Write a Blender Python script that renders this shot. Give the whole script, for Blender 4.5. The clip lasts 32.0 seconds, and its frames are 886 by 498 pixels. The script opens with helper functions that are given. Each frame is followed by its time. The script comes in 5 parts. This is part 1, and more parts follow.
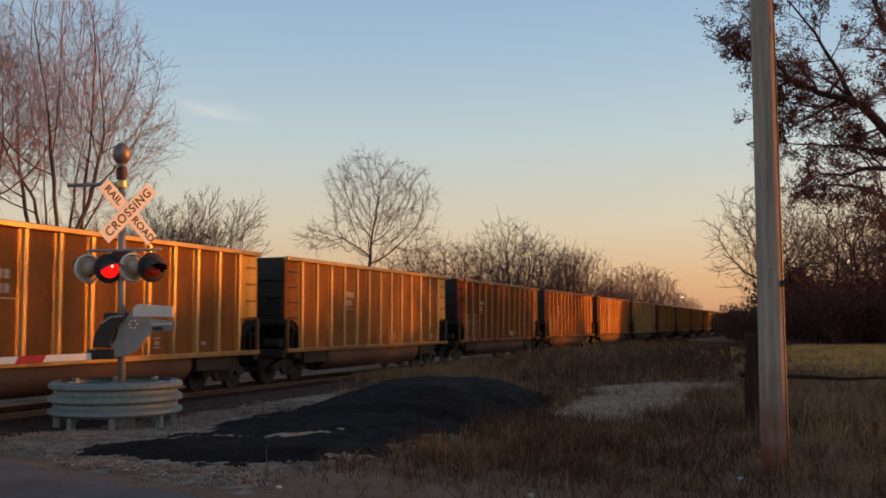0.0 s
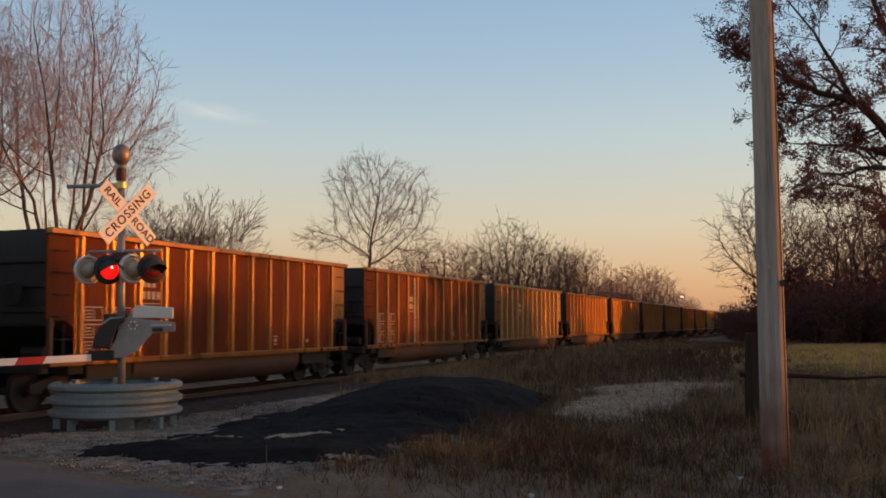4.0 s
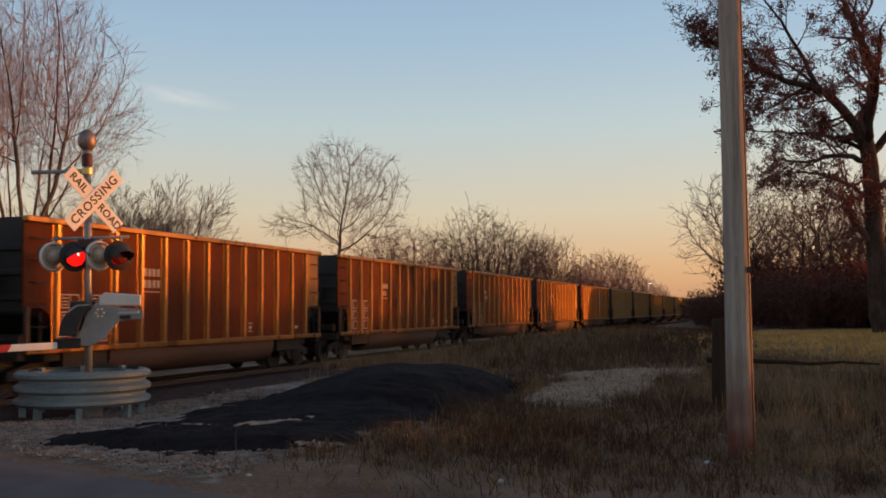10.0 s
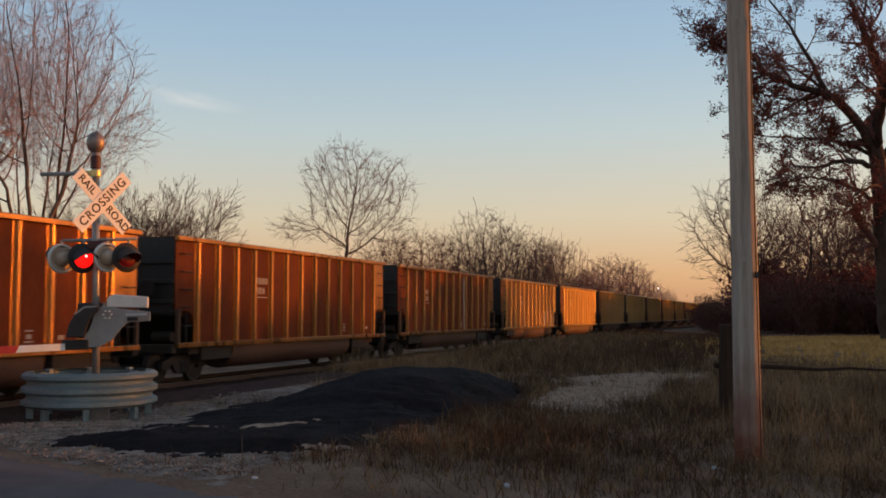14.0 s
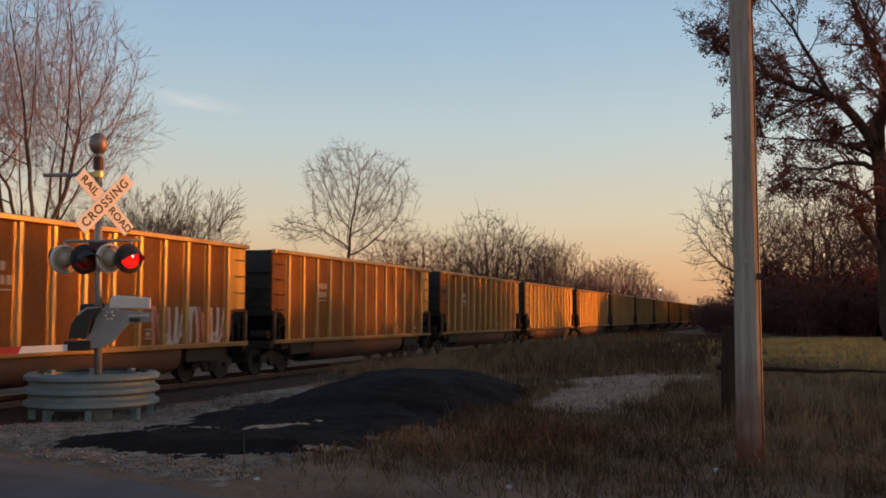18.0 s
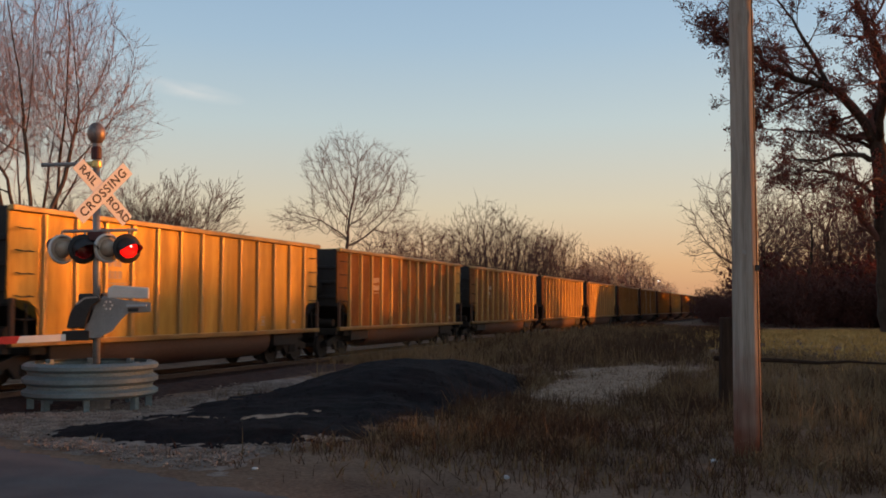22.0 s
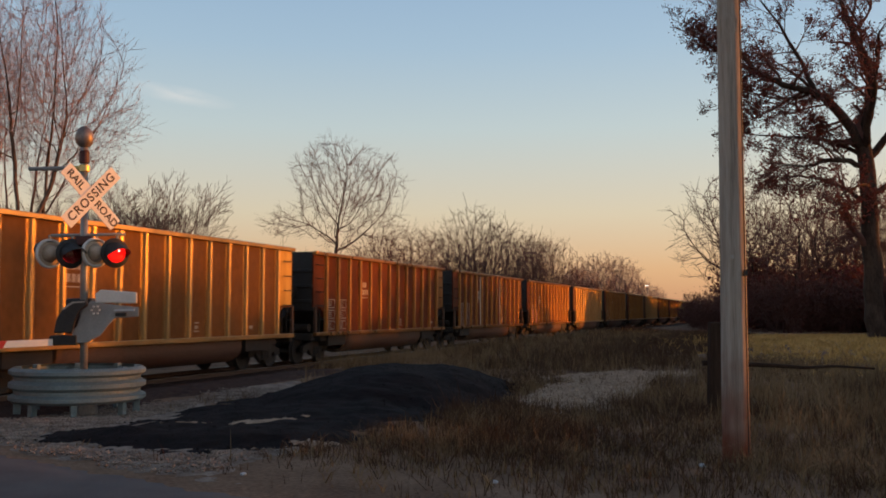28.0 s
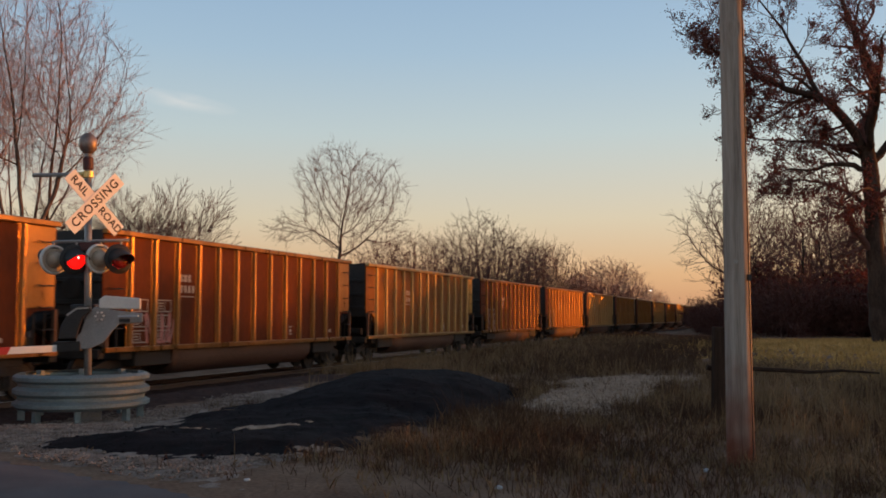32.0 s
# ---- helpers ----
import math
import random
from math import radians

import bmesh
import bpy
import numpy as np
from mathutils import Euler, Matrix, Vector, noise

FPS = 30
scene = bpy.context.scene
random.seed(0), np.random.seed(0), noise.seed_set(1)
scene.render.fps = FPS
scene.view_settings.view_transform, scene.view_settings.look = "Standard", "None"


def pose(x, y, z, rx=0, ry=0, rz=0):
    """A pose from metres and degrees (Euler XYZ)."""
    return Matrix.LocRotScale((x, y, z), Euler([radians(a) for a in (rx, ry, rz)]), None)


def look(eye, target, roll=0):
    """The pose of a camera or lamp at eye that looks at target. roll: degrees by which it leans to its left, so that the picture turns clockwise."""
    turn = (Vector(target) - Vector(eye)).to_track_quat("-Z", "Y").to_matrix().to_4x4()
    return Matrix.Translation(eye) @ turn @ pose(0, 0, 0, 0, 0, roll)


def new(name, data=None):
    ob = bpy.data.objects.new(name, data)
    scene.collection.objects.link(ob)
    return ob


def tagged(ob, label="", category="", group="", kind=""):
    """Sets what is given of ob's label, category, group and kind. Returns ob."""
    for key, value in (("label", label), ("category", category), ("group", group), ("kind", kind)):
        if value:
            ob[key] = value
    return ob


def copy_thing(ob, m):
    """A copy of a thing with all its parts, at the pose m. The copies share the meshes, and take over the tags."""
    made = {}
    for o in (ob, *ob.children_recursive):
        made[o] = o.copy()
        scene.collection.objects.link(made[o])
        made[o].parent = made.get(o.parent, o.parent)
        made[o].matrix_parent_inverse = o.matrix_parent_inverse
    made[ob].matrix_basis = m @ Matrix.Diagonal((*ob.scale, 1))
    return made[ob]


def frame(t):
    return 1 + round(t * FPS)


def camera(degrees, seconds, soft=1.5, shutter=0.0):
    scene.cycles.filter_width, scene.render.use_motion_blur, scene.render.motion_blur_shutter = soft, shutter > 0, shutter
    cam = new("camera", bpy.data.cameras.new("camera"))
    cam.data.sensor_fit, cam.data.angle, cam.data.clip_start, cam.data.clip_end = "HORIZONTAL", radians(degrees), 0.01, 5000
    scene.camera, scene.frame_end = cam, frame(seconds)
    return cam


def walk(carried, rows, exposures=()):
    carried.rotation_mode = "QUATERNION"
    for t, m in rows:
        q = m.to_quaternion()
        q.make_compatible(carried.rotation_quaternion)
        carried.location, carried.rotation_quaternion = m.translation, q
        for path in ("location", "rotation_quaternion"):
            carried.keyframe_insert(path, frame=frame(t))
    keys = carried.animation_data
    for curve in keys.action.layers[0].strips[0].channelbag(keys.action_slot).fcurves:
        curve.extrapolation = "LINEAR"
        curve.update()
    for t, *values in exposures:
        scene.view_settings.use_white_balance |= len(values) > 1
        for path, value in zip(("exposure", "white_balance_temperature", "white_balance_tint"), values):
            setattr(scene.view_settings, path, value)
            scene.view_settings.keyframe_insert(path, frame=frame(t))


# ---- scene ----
# The camera is held in the hand at the roadside; it turns a little but stays in its place.
cam = camera(49.0, 32.0, soft=1.8, shutter=0.3)
PATH = [
    (0, pose(0, 0, 1.5, 94.456, 0.204, 0.002)),
    (0.5, pose(0, 0, 1.5, 94.544, 0.097, -0.109)),
    (1, pose(0, 0, 1.5, 94.731, 0.142, -0.274)),
    (1.5, pose(0, 0, 1.5, 94.708, 0.046, -0.286)),
    (2, pose(0, 0, 1.5, 94.454, 0.130, -0.244)),
    (2.5, pose(0, 0, 1.5, 94.453, 0.141, -0.112)),
    (3, pose(0, 0, 1.5, 94.499, 0.281, 0.012)),
    (3.5, pose(0, 0, 1.5, 94.509, 0.334, -0.020)),
    (5.5, pose(0, 0, 1.5, 94.308, 0.352, 0.070)),
    (6, pose(0, 0, 1.5, 94.324, 0.343, -0.033)),
    (6.5, pose(0, 0, 1.5, 94.315, 0.247, -0.050)),
    (7, pose(0, 0, 1.5, 94.245, 0.270, -0.301)),
    (7.5, pose(0, 0, 1.5, 94.235, 0.155, -0.594)),
    (8, pose(0, 0, 1.5, 94.112, 0.274, -0.853)),
    (8.5, pose(0, 0, 1.5, 94.147, 0.026, -1.219)),
    (9, pose(0, 0, 1.5, 94.162, -0.131, -1.278)),
    (9.5, pose(0, 0, 1.5, 93.853, 0.105, -1.362)),
    (10, pose(0, 0, 1.5, 93.692, 0.461, -1.768)),
    (10.5, pose(0, 0, 1.5, 93.523, 0.396, -1.680)),
    (11, pose(0, 0, 1.5, 93.667, 0.036, -1.338)),
    (11.5, pose(0, 0, 1.5, 93.705, -0.092, -1.397)),
    (12, pose(0, 0, 1.5, 93.770, -0.131, -1.566)),
    (12.5, pose(0, 0, 1.5, 93.799, -0.102, -1.453)),
    (13, pose(0, 0, 1.5, 93.879, -0.048, -1.391)),
    (13.5, pose(0, 0, 1.5, 93.821, 0.132, -1.321)),
    (14, pose(0, 0, 1.5, 93.908, 0.135, -1.368)),
    (14.5, pose(0, 0, 1.5, 93.835, -0.002, -1.250)),
    (16.5, pose(0, 0, 1.5, 94.027, 0.268, -1.263)),
    (17, pose(0, 0, 1.5, 94.035, 0.230, -1.358)),
    (17.5, pose(0, 0, 1.5, 94.082, 0.189, -1.325)),
    (18, pose(0, 0, 1.5, 93.990, 0.066, -1.245)),
    (18.5, pose(0, 0, 1.5, 94.091, -0.075, -1.134)),
    (19, pose(0, 0, 1.5, 94.231, -0.263, -1.251)),
    (19.5, pose(0, 0, 1.5, 94.116, -0.160, -1.292)),
    (20, pose(0, 0, 1.5, 93.832, -0.274, -1.041)),
    (20.5, pose(0, 0, 1.5, 93.970, -0.071, -1.083)),
    (21, pose(0, 0, 1.5, 93.653, -0.167, -1.142)),
    (21.5, pose(0, 0, 1.5, 93.326, -0.332, -1.147)),
    (22, pose(0, 0, 1.5, 93.439, -0.066, -1.345)),
    (22.5, pose(0, 0, 1.5, 93.605, -0.083, -1.516)),
    (23, pose(0, 0, 1.5, 93.637, -0.170, -1.558)),
    (23.5, pose(0, 0, 1.5, 93.927, 0.003, -1.738)),
    (24, pose(0, 0, 1.5, 94.036, 0.167, -1.838)),
    (24.5, pose(0, 0, 1.5, 93.787, 0.262, -1.820)),
    (25, pose(0, 0, 1.5, 93.694, -0.179, -1.771)),
    (25.5, pose(0, 0, 1.5, 93.581, -0.019, -1.763)),
    (27.5, pose(0, 0, 1.5, 93.631, -0.195, -2.347)),
    (28, pose(0, 0, 1.5, 93.719, -0.083, -1.989)),
    (28.5, pose(0, 0, 1.5, 93.701, 0.018, -2.121)),
    (29, pose(0, 0, 1.5, 93.646, 0.162, -2.208)),
    (29.5, pose(0, 0, 1.5, 93.664, 0.084, -2.228)),
    (30, pose(0, 0, 1.5, 93.675, -0.103, -1.938)),
    (30.5, pose(0, 0, 1.5, 93.879, -0.109, -2.046)),
    (31, pose(0, 0, 1.5, 93.945, 0.006, -2.098)),
    (31.5, pose(0, 0, 1.5, 93.913, 0.045, -1.939)),
    (32, pose(0, 0, 1.5, 94.024, 0.050, -1.780)),
]
walk(cam, PATH)

# ---- light ----
SUN_AZ, SUN_EL = 79.0, 3.6      # degrees clockwise from +y, degrees above the horizon
world = bpy.data.worlds.new("evening_sky")
scene.world = world
world.use_nodes = True
wn, wl = world.node_tree.nodes, world.node_tree.links
sky = wn.new("ShaderNodeTexSky")
sky.sky_type = "NISHITA"
sky.sun_disc = False
sky.sun_elevation, sky.sun_rotation = radians(SUN_EL), radians(SUN_AZ)
sky.altitude, sky.air_density, sky.dust_density, sky.ozone_density = 200, 1.0, 1.6, 1.6
# the evening sky's colours by height, with the sun's side brighter through the sky texture
tcw, sep, ramp_w, mix_w, gain = wn.new("ShaderNodeTexCoord"), wn.new("ShaderNodeSeparateXYZ"), wn.new("ShaderNodeValToRGB"), wn.new("ShaderNodeMix"), wn.new("ShaderNodeMix")
for q in (mix_w, gain):
    q.data_type = "RGBA"
gain.blend_type = "MULTIPLY"
gain.inputs["Factor"].default_value = 1.0
gain.inputs["B"].default_value = (0.55, 0.45, 0.42, 1)
mix_w.inputs["Factor"].default_value = 0.84
wl.new(tcw.outputs["Generated"], sep.inputs[0])
wl.new(sep.outputs["Z"], ramp_w.inputs[0])
els = ramp_w.color_ramp.elements
SKY_ROWS = ((0.0, (0.60, 0.30, 0.18)), (0.044, (0.70, 0.415, 0.24)), (0.10, (0.685, 0.575, 0.42)), (0.186, (0.525, 0.61, 0.62)), (0.266, (0.38, 0.528, 0.665)), (0.34, (0.30, 0.455, 0.642)), (0.6, (0.13, 0.19, 0.29)), (1.0, (0.085, 0.115, 0.165)))
while len(els) < len(SKY_ROWS):
    els.new(0.5)
for e, (pos, col) in zip(els, [SKY_ROWS[0]] * len(SKY_ROWS)):
    e.position = 0.0
for i, (pos, col) in reversed(list(enumerate(SKY_ROWS))):
    els[i].position, els[i].color = pos, (*col, 1)
wl.new(sky.outputs[0], gain.inputs["A"])
wl.new(gain.outputs["Result"], mix_w.inputs["A"])
wl.new(ramp_w.outputs[0], mix_w.inputs["B"])
wl.new(mix_w.outputs["Result"], wn["Background"].inputs[0])
wn["Background"].inputs[1].default_value = 1.0
sun = new("sun", bpy.data.lights.new("sun", "SUN"))
sun.data.energy, sun.data.angle, sun.data.color = 3.7, radians(0.6), (1.0, 0.305, 0.028)
sa, se = radians(SUN_AZ), radians(SUN_EL)
sun.matrix_world = look((60 * math.sin(sa), 60 * math.cos(sa), 60 * math.tan(se)), (0, 0, 0))
scene.view_settings.exposure = 0.0


# ---- materials ----
def node_mat(name, rough=0.8, metal=0.0):
    m = bpy.data.materials.new(name)
    m.use_nodes = True
    b = m.node_tree.nodes["Principled BSDF"]
    b.inputs["Roughness"].default_value, b.inputs["Metallic"].default_value = rough, metal
    return m, m.node_tree.nodes, m.node_tree.links, b


def surface(name, colours, scale=3.0, fine=40.0, rough=0.8, metal=0.0, bump=0.3, stretch=(1, 1, 1), vary=0.0, dist=0.02, coords="Object", spread=(0.35, 0.65)):
    """Two scales of noise between the colours, with a bump; vary: brightness differences from piece to piece."""
    m, n, l, b = node_mat(name, rough, metal)
    tc, mp = n.new("ShaderNodeTexCoord"), n.new("ShaderNodeMapping")
    mp.inputs["Scale"].default_value = stretch
    l.new(tc.outputs[coords], mp.inputs[0])
    n1, n2 = n.new("ShaderNodeTexNoise"), n.new("ShaderNodeTexNoise")
    for q, s, d in ((n1, scale, 4.0), (n2, fine, 3.0)):
        q.inputs["Scale"].default_value, q.inputs["Detail"].default_value = s, d
        l.new(mp.outputs[0], q.inputs["Vector"])
    mix = n.new("ShaderNodeMath")
    mix.operation = "MULTIPLY_ADD"
    mix.inputs[1].default_value = 0.4
    half = n.new("ShaderNodeMath")
    half.operation = "MULTIPLY"
    half.inputs[1].default_value = 0.6
    l.new(n1.outputs[0], half.inputs[0])
    l.new(n2.outputs[0], mix.inputs[0])
    l.new(half.outputs[0], mix.inputs[2])
    ramp = n.new("ShaderNodeValToRGB")
    els = ramp.color_ramp.elements
    while len(els) < len(colours):
        els.new(0.5)
    for i, (e, c) in enumerate(zip(els, colours)):
        e.position = spread[0] + (spread[1] - spread[0]) * i / max(1, len(colours) - 1)
        e.color = (*c, 1)
    l.new(mix.outputs[0], ramp.inputs[0])
    out = ramp.outputs[0]
    if vary:
        info, hsv, rng = n.new("ShaderNodeObjectInfo"), n.new("ShaderNodeHueSaturation"), n.new("ShaderNodeMapRange")
        rng.inputs["To Min"].default_value, rng.inputs["To Max"].default_value = 1 - vary, 1 + vary
        l.new(info.outputs["Random"], rng.inputs[0])
        l.new(rng.outputs[0], hsv.inputs["Value"])
        l.new(out, hsv.inputs["Color"])
        out = hsv.outputs[0]
    l.new(out, b.inputs["Base Color"])
    rr = n.new("ShaderNodeMapRange")
    rr.inputs["To Min"].default_value, rr.inputs["To Max"].default_value = max(0.05, rough - 0.12), min(1, rough + 0.12)
    l.new(n1.outputs[0], rr.inputs[0])
    l.new(rr.outputs[0], b.inputs["Roughness"])
    if bump:
        bp = n.new("ShaderNodeBump")
        bp.inputs["Strength"].default_value, bp.inputs["Distance"].default_value = bump, dist
        l.new(mix.outputs[0], bp.inputs["Height"])
        l.new(bp.outputs[0], b.inputs["Normal"])
    return m


def glow(name, colour, strength):
    m, n, l, b = node_mat(name, 0.4)
    b.inputs["Base Color"].default_value = (*colour, 1)
    b.inputs["Emission Color"].default_value = (*colour, 1)
    b.inputs["Emission Strength"].default_value = strength
    return m


M = {}
M["alu"] = surface("weathered_aluminium", [(0.142, 0.0498, 0.0112), (0.197, 0.073, 0.0183), (0.254, 0.1, 0.0268)], 0.9, 14, 0.58, 0.06, 0.15, (1, 1, 0.35), 0.10, 0.01)
M["brown"] = surface("rusty_brown_paint", [(0.0875, 0.0155, 0.00371), (0.132, 0.024, 0.00558), (0.178, 0.0341, 0.00743)], 0.9, 14, 0.62, 0.0, 0.2, (1, 1, 0.3), 0.15, 0.01)
# Shinier sheet whose yellow flash of low sun is put into the colour.
M["alu_flash"] = surface("newer_bright_aluminium", [(0.33, 0.17, 0.0315), (0.475, 0.272, 0.054), (0.594, 0.381, 0.09)], 0.9, 14, 0.38, 0.5, 0.15, (3.0, 1, 0.2), 0.05, 0.01)
# Posts and chords: golden sun glints put into a paler colour than the sheets.
M["alu_rib"] = surface("worn_aluminium_post", [(0.306, 0.187, 0.08), (0.442, 0.289, 0.128)], 2, 30, 0.33, 0.7, 0.12, (1, 1, 0.2), 0.12, 0.006)
M["brown_rib"] = surface("worn_brown_post", [(0.22, 0.092, 0.026), (0.38, 0.18, 0.055)], 2, 30, 0.30, 0.6, 0.12, (1, 1, 0.2), 0.15, 0.006)
M["tub"] = surface("grimy_steel_tub", [(0.09, 0.0405, 0.024), (0.156, 0.0765, 0.0464)], 1.2, 20, 0.7, 0.1, 0.2, (0.4, 1, 1), 0.1, 0.01)
M["truck"] = surface("black_brown_cast_steel", [(0.018, 0.013, 0.010), (0.045, 0.03, 0.022)], 3, 30, 0.75, 0.1, 0.3)
# Dark steel of rungs and floor; the end walls' shade is put in too.
M["dark"] = surface("sooty_end_steel", [(0.020, 0.017, 0.016), (0.045, 0.037, 0.033)], 1.5, 18, 0.7, 0.05, 0.2, (1, 1, 0.4))
M["stencil"] = surface("faded_white_stencil_paint", [(0.346, 0.274, 0.208), (0.54, 0.456, 0.378)], 4, 40, 0.7, 0, 0.1)
# A glint of sun on the upright strips is put into this pale colour.
M["strip"] = surface("pale_reflective_sheet", [(0.62, 0.58, 0.52), (0.8, 0.77, 0.7)], 6, 40, 0.35, 0.3, 0.05)
M["spray_red"] = surface("faded_pink_spray_paint", [(0.48, 0.169, 0.143), (0.63, 0.26, 0.221)], 4, 40, 0.7)
M["spray_white"] = surface("faded_white_spray_paint", [(0.546, 0.494, 0.442), (0.715, 0.65, 0.598)], 4, 40, 0.7)
M["rail"] = surface("rusty_rail_steel", [(0.07, 0.04, 0.028), (0.13, 0.075, 0.05)], 4, 40, 0.6, 0.4, 0.2)
M["railhead"] = surface("worn_rail_head", [(0.3, 0.27, 0.25), (0.45, 0.42, 0.4)], 4, 40, 0.35, 0.9, 0.05)
M["tie"] = surface("tarred_wooden_tie", [(0.03, 0.024, 0.019), (0.07, 0.055, 0.043)], 3, 40, 0.9, 0, 0.5, (1, 6, 6), 0.25)
M["ballast"] = surface("brown_track_ballast", [(0.0288, 0.0153, 0.0119), (0.0624, 0.0333, 0.0255), (0.102, 0.0558, 0.0425)], 6, 60, 0.95, 0, 0.9, dist=0.05)
M["bark"] = surface("grey_brown_bark", [(0.075, 0.049, 0.038), (0.16, 0.108, 0.086), (0.22, 0.155, 0.125)], 2, 18, 0.9, 0, 0.6, (1, 1, 0.25), 0.1)
M["twig"] = surface("reddish_brown_twigs", [(0.119, 0.064, 0.0499), (0.212, 0.12, 0.0975)], 2, 18, 0.85, 0, 0.0, vary=0.12)
M["dark_twig"] = surface("dark_reddish_twigs", [(0.112, 0.0525, 0.042), (0.195, 0.0945, 0.077)], 2, 18, 0.9, 0, 0.0, vary=0.15)
M["leaf"] = surface("dry_brown_oak_leaves", [(0.0861, 0.0265, 0.0228), (0.166, 0.051, 0.0422), (0.234, 0.0816, 0.0661)], 3, 30, 0.8, 0, 0.0)
# Separate darker leaf colour, so that the brush reads as shaded.
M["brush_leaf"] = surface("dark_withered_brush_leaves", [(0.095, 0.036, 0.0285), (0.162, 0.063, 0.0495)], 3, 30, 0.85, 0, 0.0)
M["galv"] = surface("galvanised_guard_steel", [(0.168, 0.203, 0.203), (0.266, 0.311, 0.311)], 3, 30, 0.6, 0.3, 0.12, vary=0.03)
M["cast"] = surface("grey_painted_casting", [(0.237, 0.228, 0.222), (0.35, 0.336, 0.324)], 5, 40, 0.5, 0.15, 0.15)
M["white"] = surface("white_sign_sheeting", [(0.82, 0.80, 0.76), (0.90, 0.88, 0.84)], 3, 30, 0.45, 0, 0.05)
M["ink"] = surface("black_sign_lettering", [(0.02, 0.018, 0.018), (0.035, 0.03, 0.03)], 8, 40, 0.6, 0, 0.0)
M["redtape"] = surface("red_reflective_stripe", [(0.50, 0.02, 0.02), (0.62, 0.04, 0.03)], 5, 30, 0.45, 0, 0.05)
M["black"] = surface("matt_black_paint", [(0.016, 0.013, 0.012), (0.036, 0.029, 0.026)], 5, 40, 0.6, 0, 0.1)
M["mast"] = surface("silver_painted_pipe", [(0.26, 0.24, 0.22), (0.38, 0.355, 0.33)], 4, 30, 0.34, 0.25, 0.1)
# The low sun's gold is put into the clamp's base colour.
M["sun_gold"] = surface("bright_clamp_metal", [(0.62, 0.45, 0.16), (0.78, 0.60, 0.24)], 4, 30, 0.4, 0.5, 0.1)
M["maroon"] = surface("dark_maroon_collar", [(0.06, 0.014, 0.014), (0.11, 0.03, 0.025)], 6, 40, 0.6, 0, 0.1)
M["bronze"] = surface("dull_bell_metal", [(0.20, 0.15, 0.13), (0.32, 0.25, 0.22)], 6, 40, 0.45, 0.5, 0.15)
M["pale"] = surface("pale_lamp_housing", [(0.66, 0.60, 0.54), (0.80, 0.74, 0.67)], 6, 40, 0.5, 0.1, 0.1)
M["tan"] = surface("tan_lamp_housing", [(0.42, 0.31, 0.22), (0.55, 0.42, 0.31)], 6, 40, 0.5, 0.1, 0.1)
M["lens_dark"] = surface("unlit_red_lens", [(0.16, 0.006, 0.006), (0.22, 0.012, 0.012)], 20, 60, 0.25, 0, 0.1)
M["lit"] = glow("lit_red_lamp", (1.0, 0.006, 0.004), 1.5)
M["bulb"] = glow("white_hot_bulb", (1.0, 0.55, 0.45), 4.0)
def pole_wood():
    m = surface("weathered_grey_pole_wood", [(0.23, 0.185, 0.15), (0.37, 0.31, 0.26), (0.47, 0.405, 0.345)], 3, 16, 0.85, 0, 0.6, (6, 6, 0.25), dist=0.02)
    n, l, p = m.node_tree.nodes, m.node_tree.links, m.node_tree.nodes["Principled BSDF"]
    old = p.inputs["Base Color"].links[0].from_socket
    tc, sp, ns, ad, rg, mx = (n.new("ShaderNode" + k) for k in ("TexCoord", "SeparateXYZ", "TexNoise", "Math", "MapRange", "Mix"))
    mx.data_type, mx.blend_type = "RGBA", "MULTIPLY"
    ns.inputs["Scale"].default_value = 3.5
    l.new(tc.outputs["Object"], sp.inputs[0])
    l.new(tc.outputs["Object"], ns.inputs["Vector"])
    ad.operation = "SUBTRACT"
    l.new(sp.outputs["Z"], ad.inputs[0])
    l.new(ns.outputs[0], ad.inputs[1])
    rg.inputs["From Min"].default_value, rg.inputs["From Max"].default_value, rg.inputs["To Min"].default_value, rg.inputs["To Max"].default_value = -0.30, 0.65, 1.0, 0.0
    l.new(ad.outputs[0], rg.inputs[0])
    l.new(rg.outputs[0], mx.inputs["Factor"])
    l.new(old, mx.inputs["A"])
    mx.inputs["B"].default_value = (0.50, 0.21, 0.15, 1)
    l.new(mx.outputs["Result"], p.inputs["Base Color"])
    return m


M["pole"] = pole_wood()
M["lampglow"] = glow("far_lamp_light", (1.0, 0.85, 0.75), 2.0)
M["post"] = surface("blackened_post_wood", [(0.028, 0.017, 0.012), (0.068, 0.0408, 0.0285)], 3, 16, 0.95, 0, 0.5, (5, 5, 0.4))
M["asphalt"] = surface("grey_worn_asphalt", [(0.0989, 0.0859, 0.0848), (0.145, 0.126, 0.123), (0.192, 0.166, 0.155)], 1.2, 90, 0.9, 0, 0.5, dist=0.01)
M["paint"] = surface("worn_white_road_paint", [(0.35, 0.35, 0.34), (0.55, 0.55, 0.54)], 5, 50, 0.8, 0, 0.3)
M["soil"] = surface("dry_grass_and_soil", [(0.112, 0.0635, 0.0396), (0.218, 0.132, 0.0846), (0.324, 0.208, 0.139)], 0.7, 22, 0.95, 0, 0.8, dist=0.06)
M["gravel"] = surface("pale_limestone_gravel", [(0.141, 0.102, 0.0789), (0.273, 0.206, 0.165), (0.415, 0.327, 0.265)], 4, 45, 0.95, 0, 0.8, dist=0.03)
M["dust"] = surface("pale_crushed_limestone", [(0.26, 0.183, 0.129), (0.393, 0.28, 0.202), (0.51, 0.37, 0.27)], 3, 40, 0.95, 0, 0.7, dist=0.03)
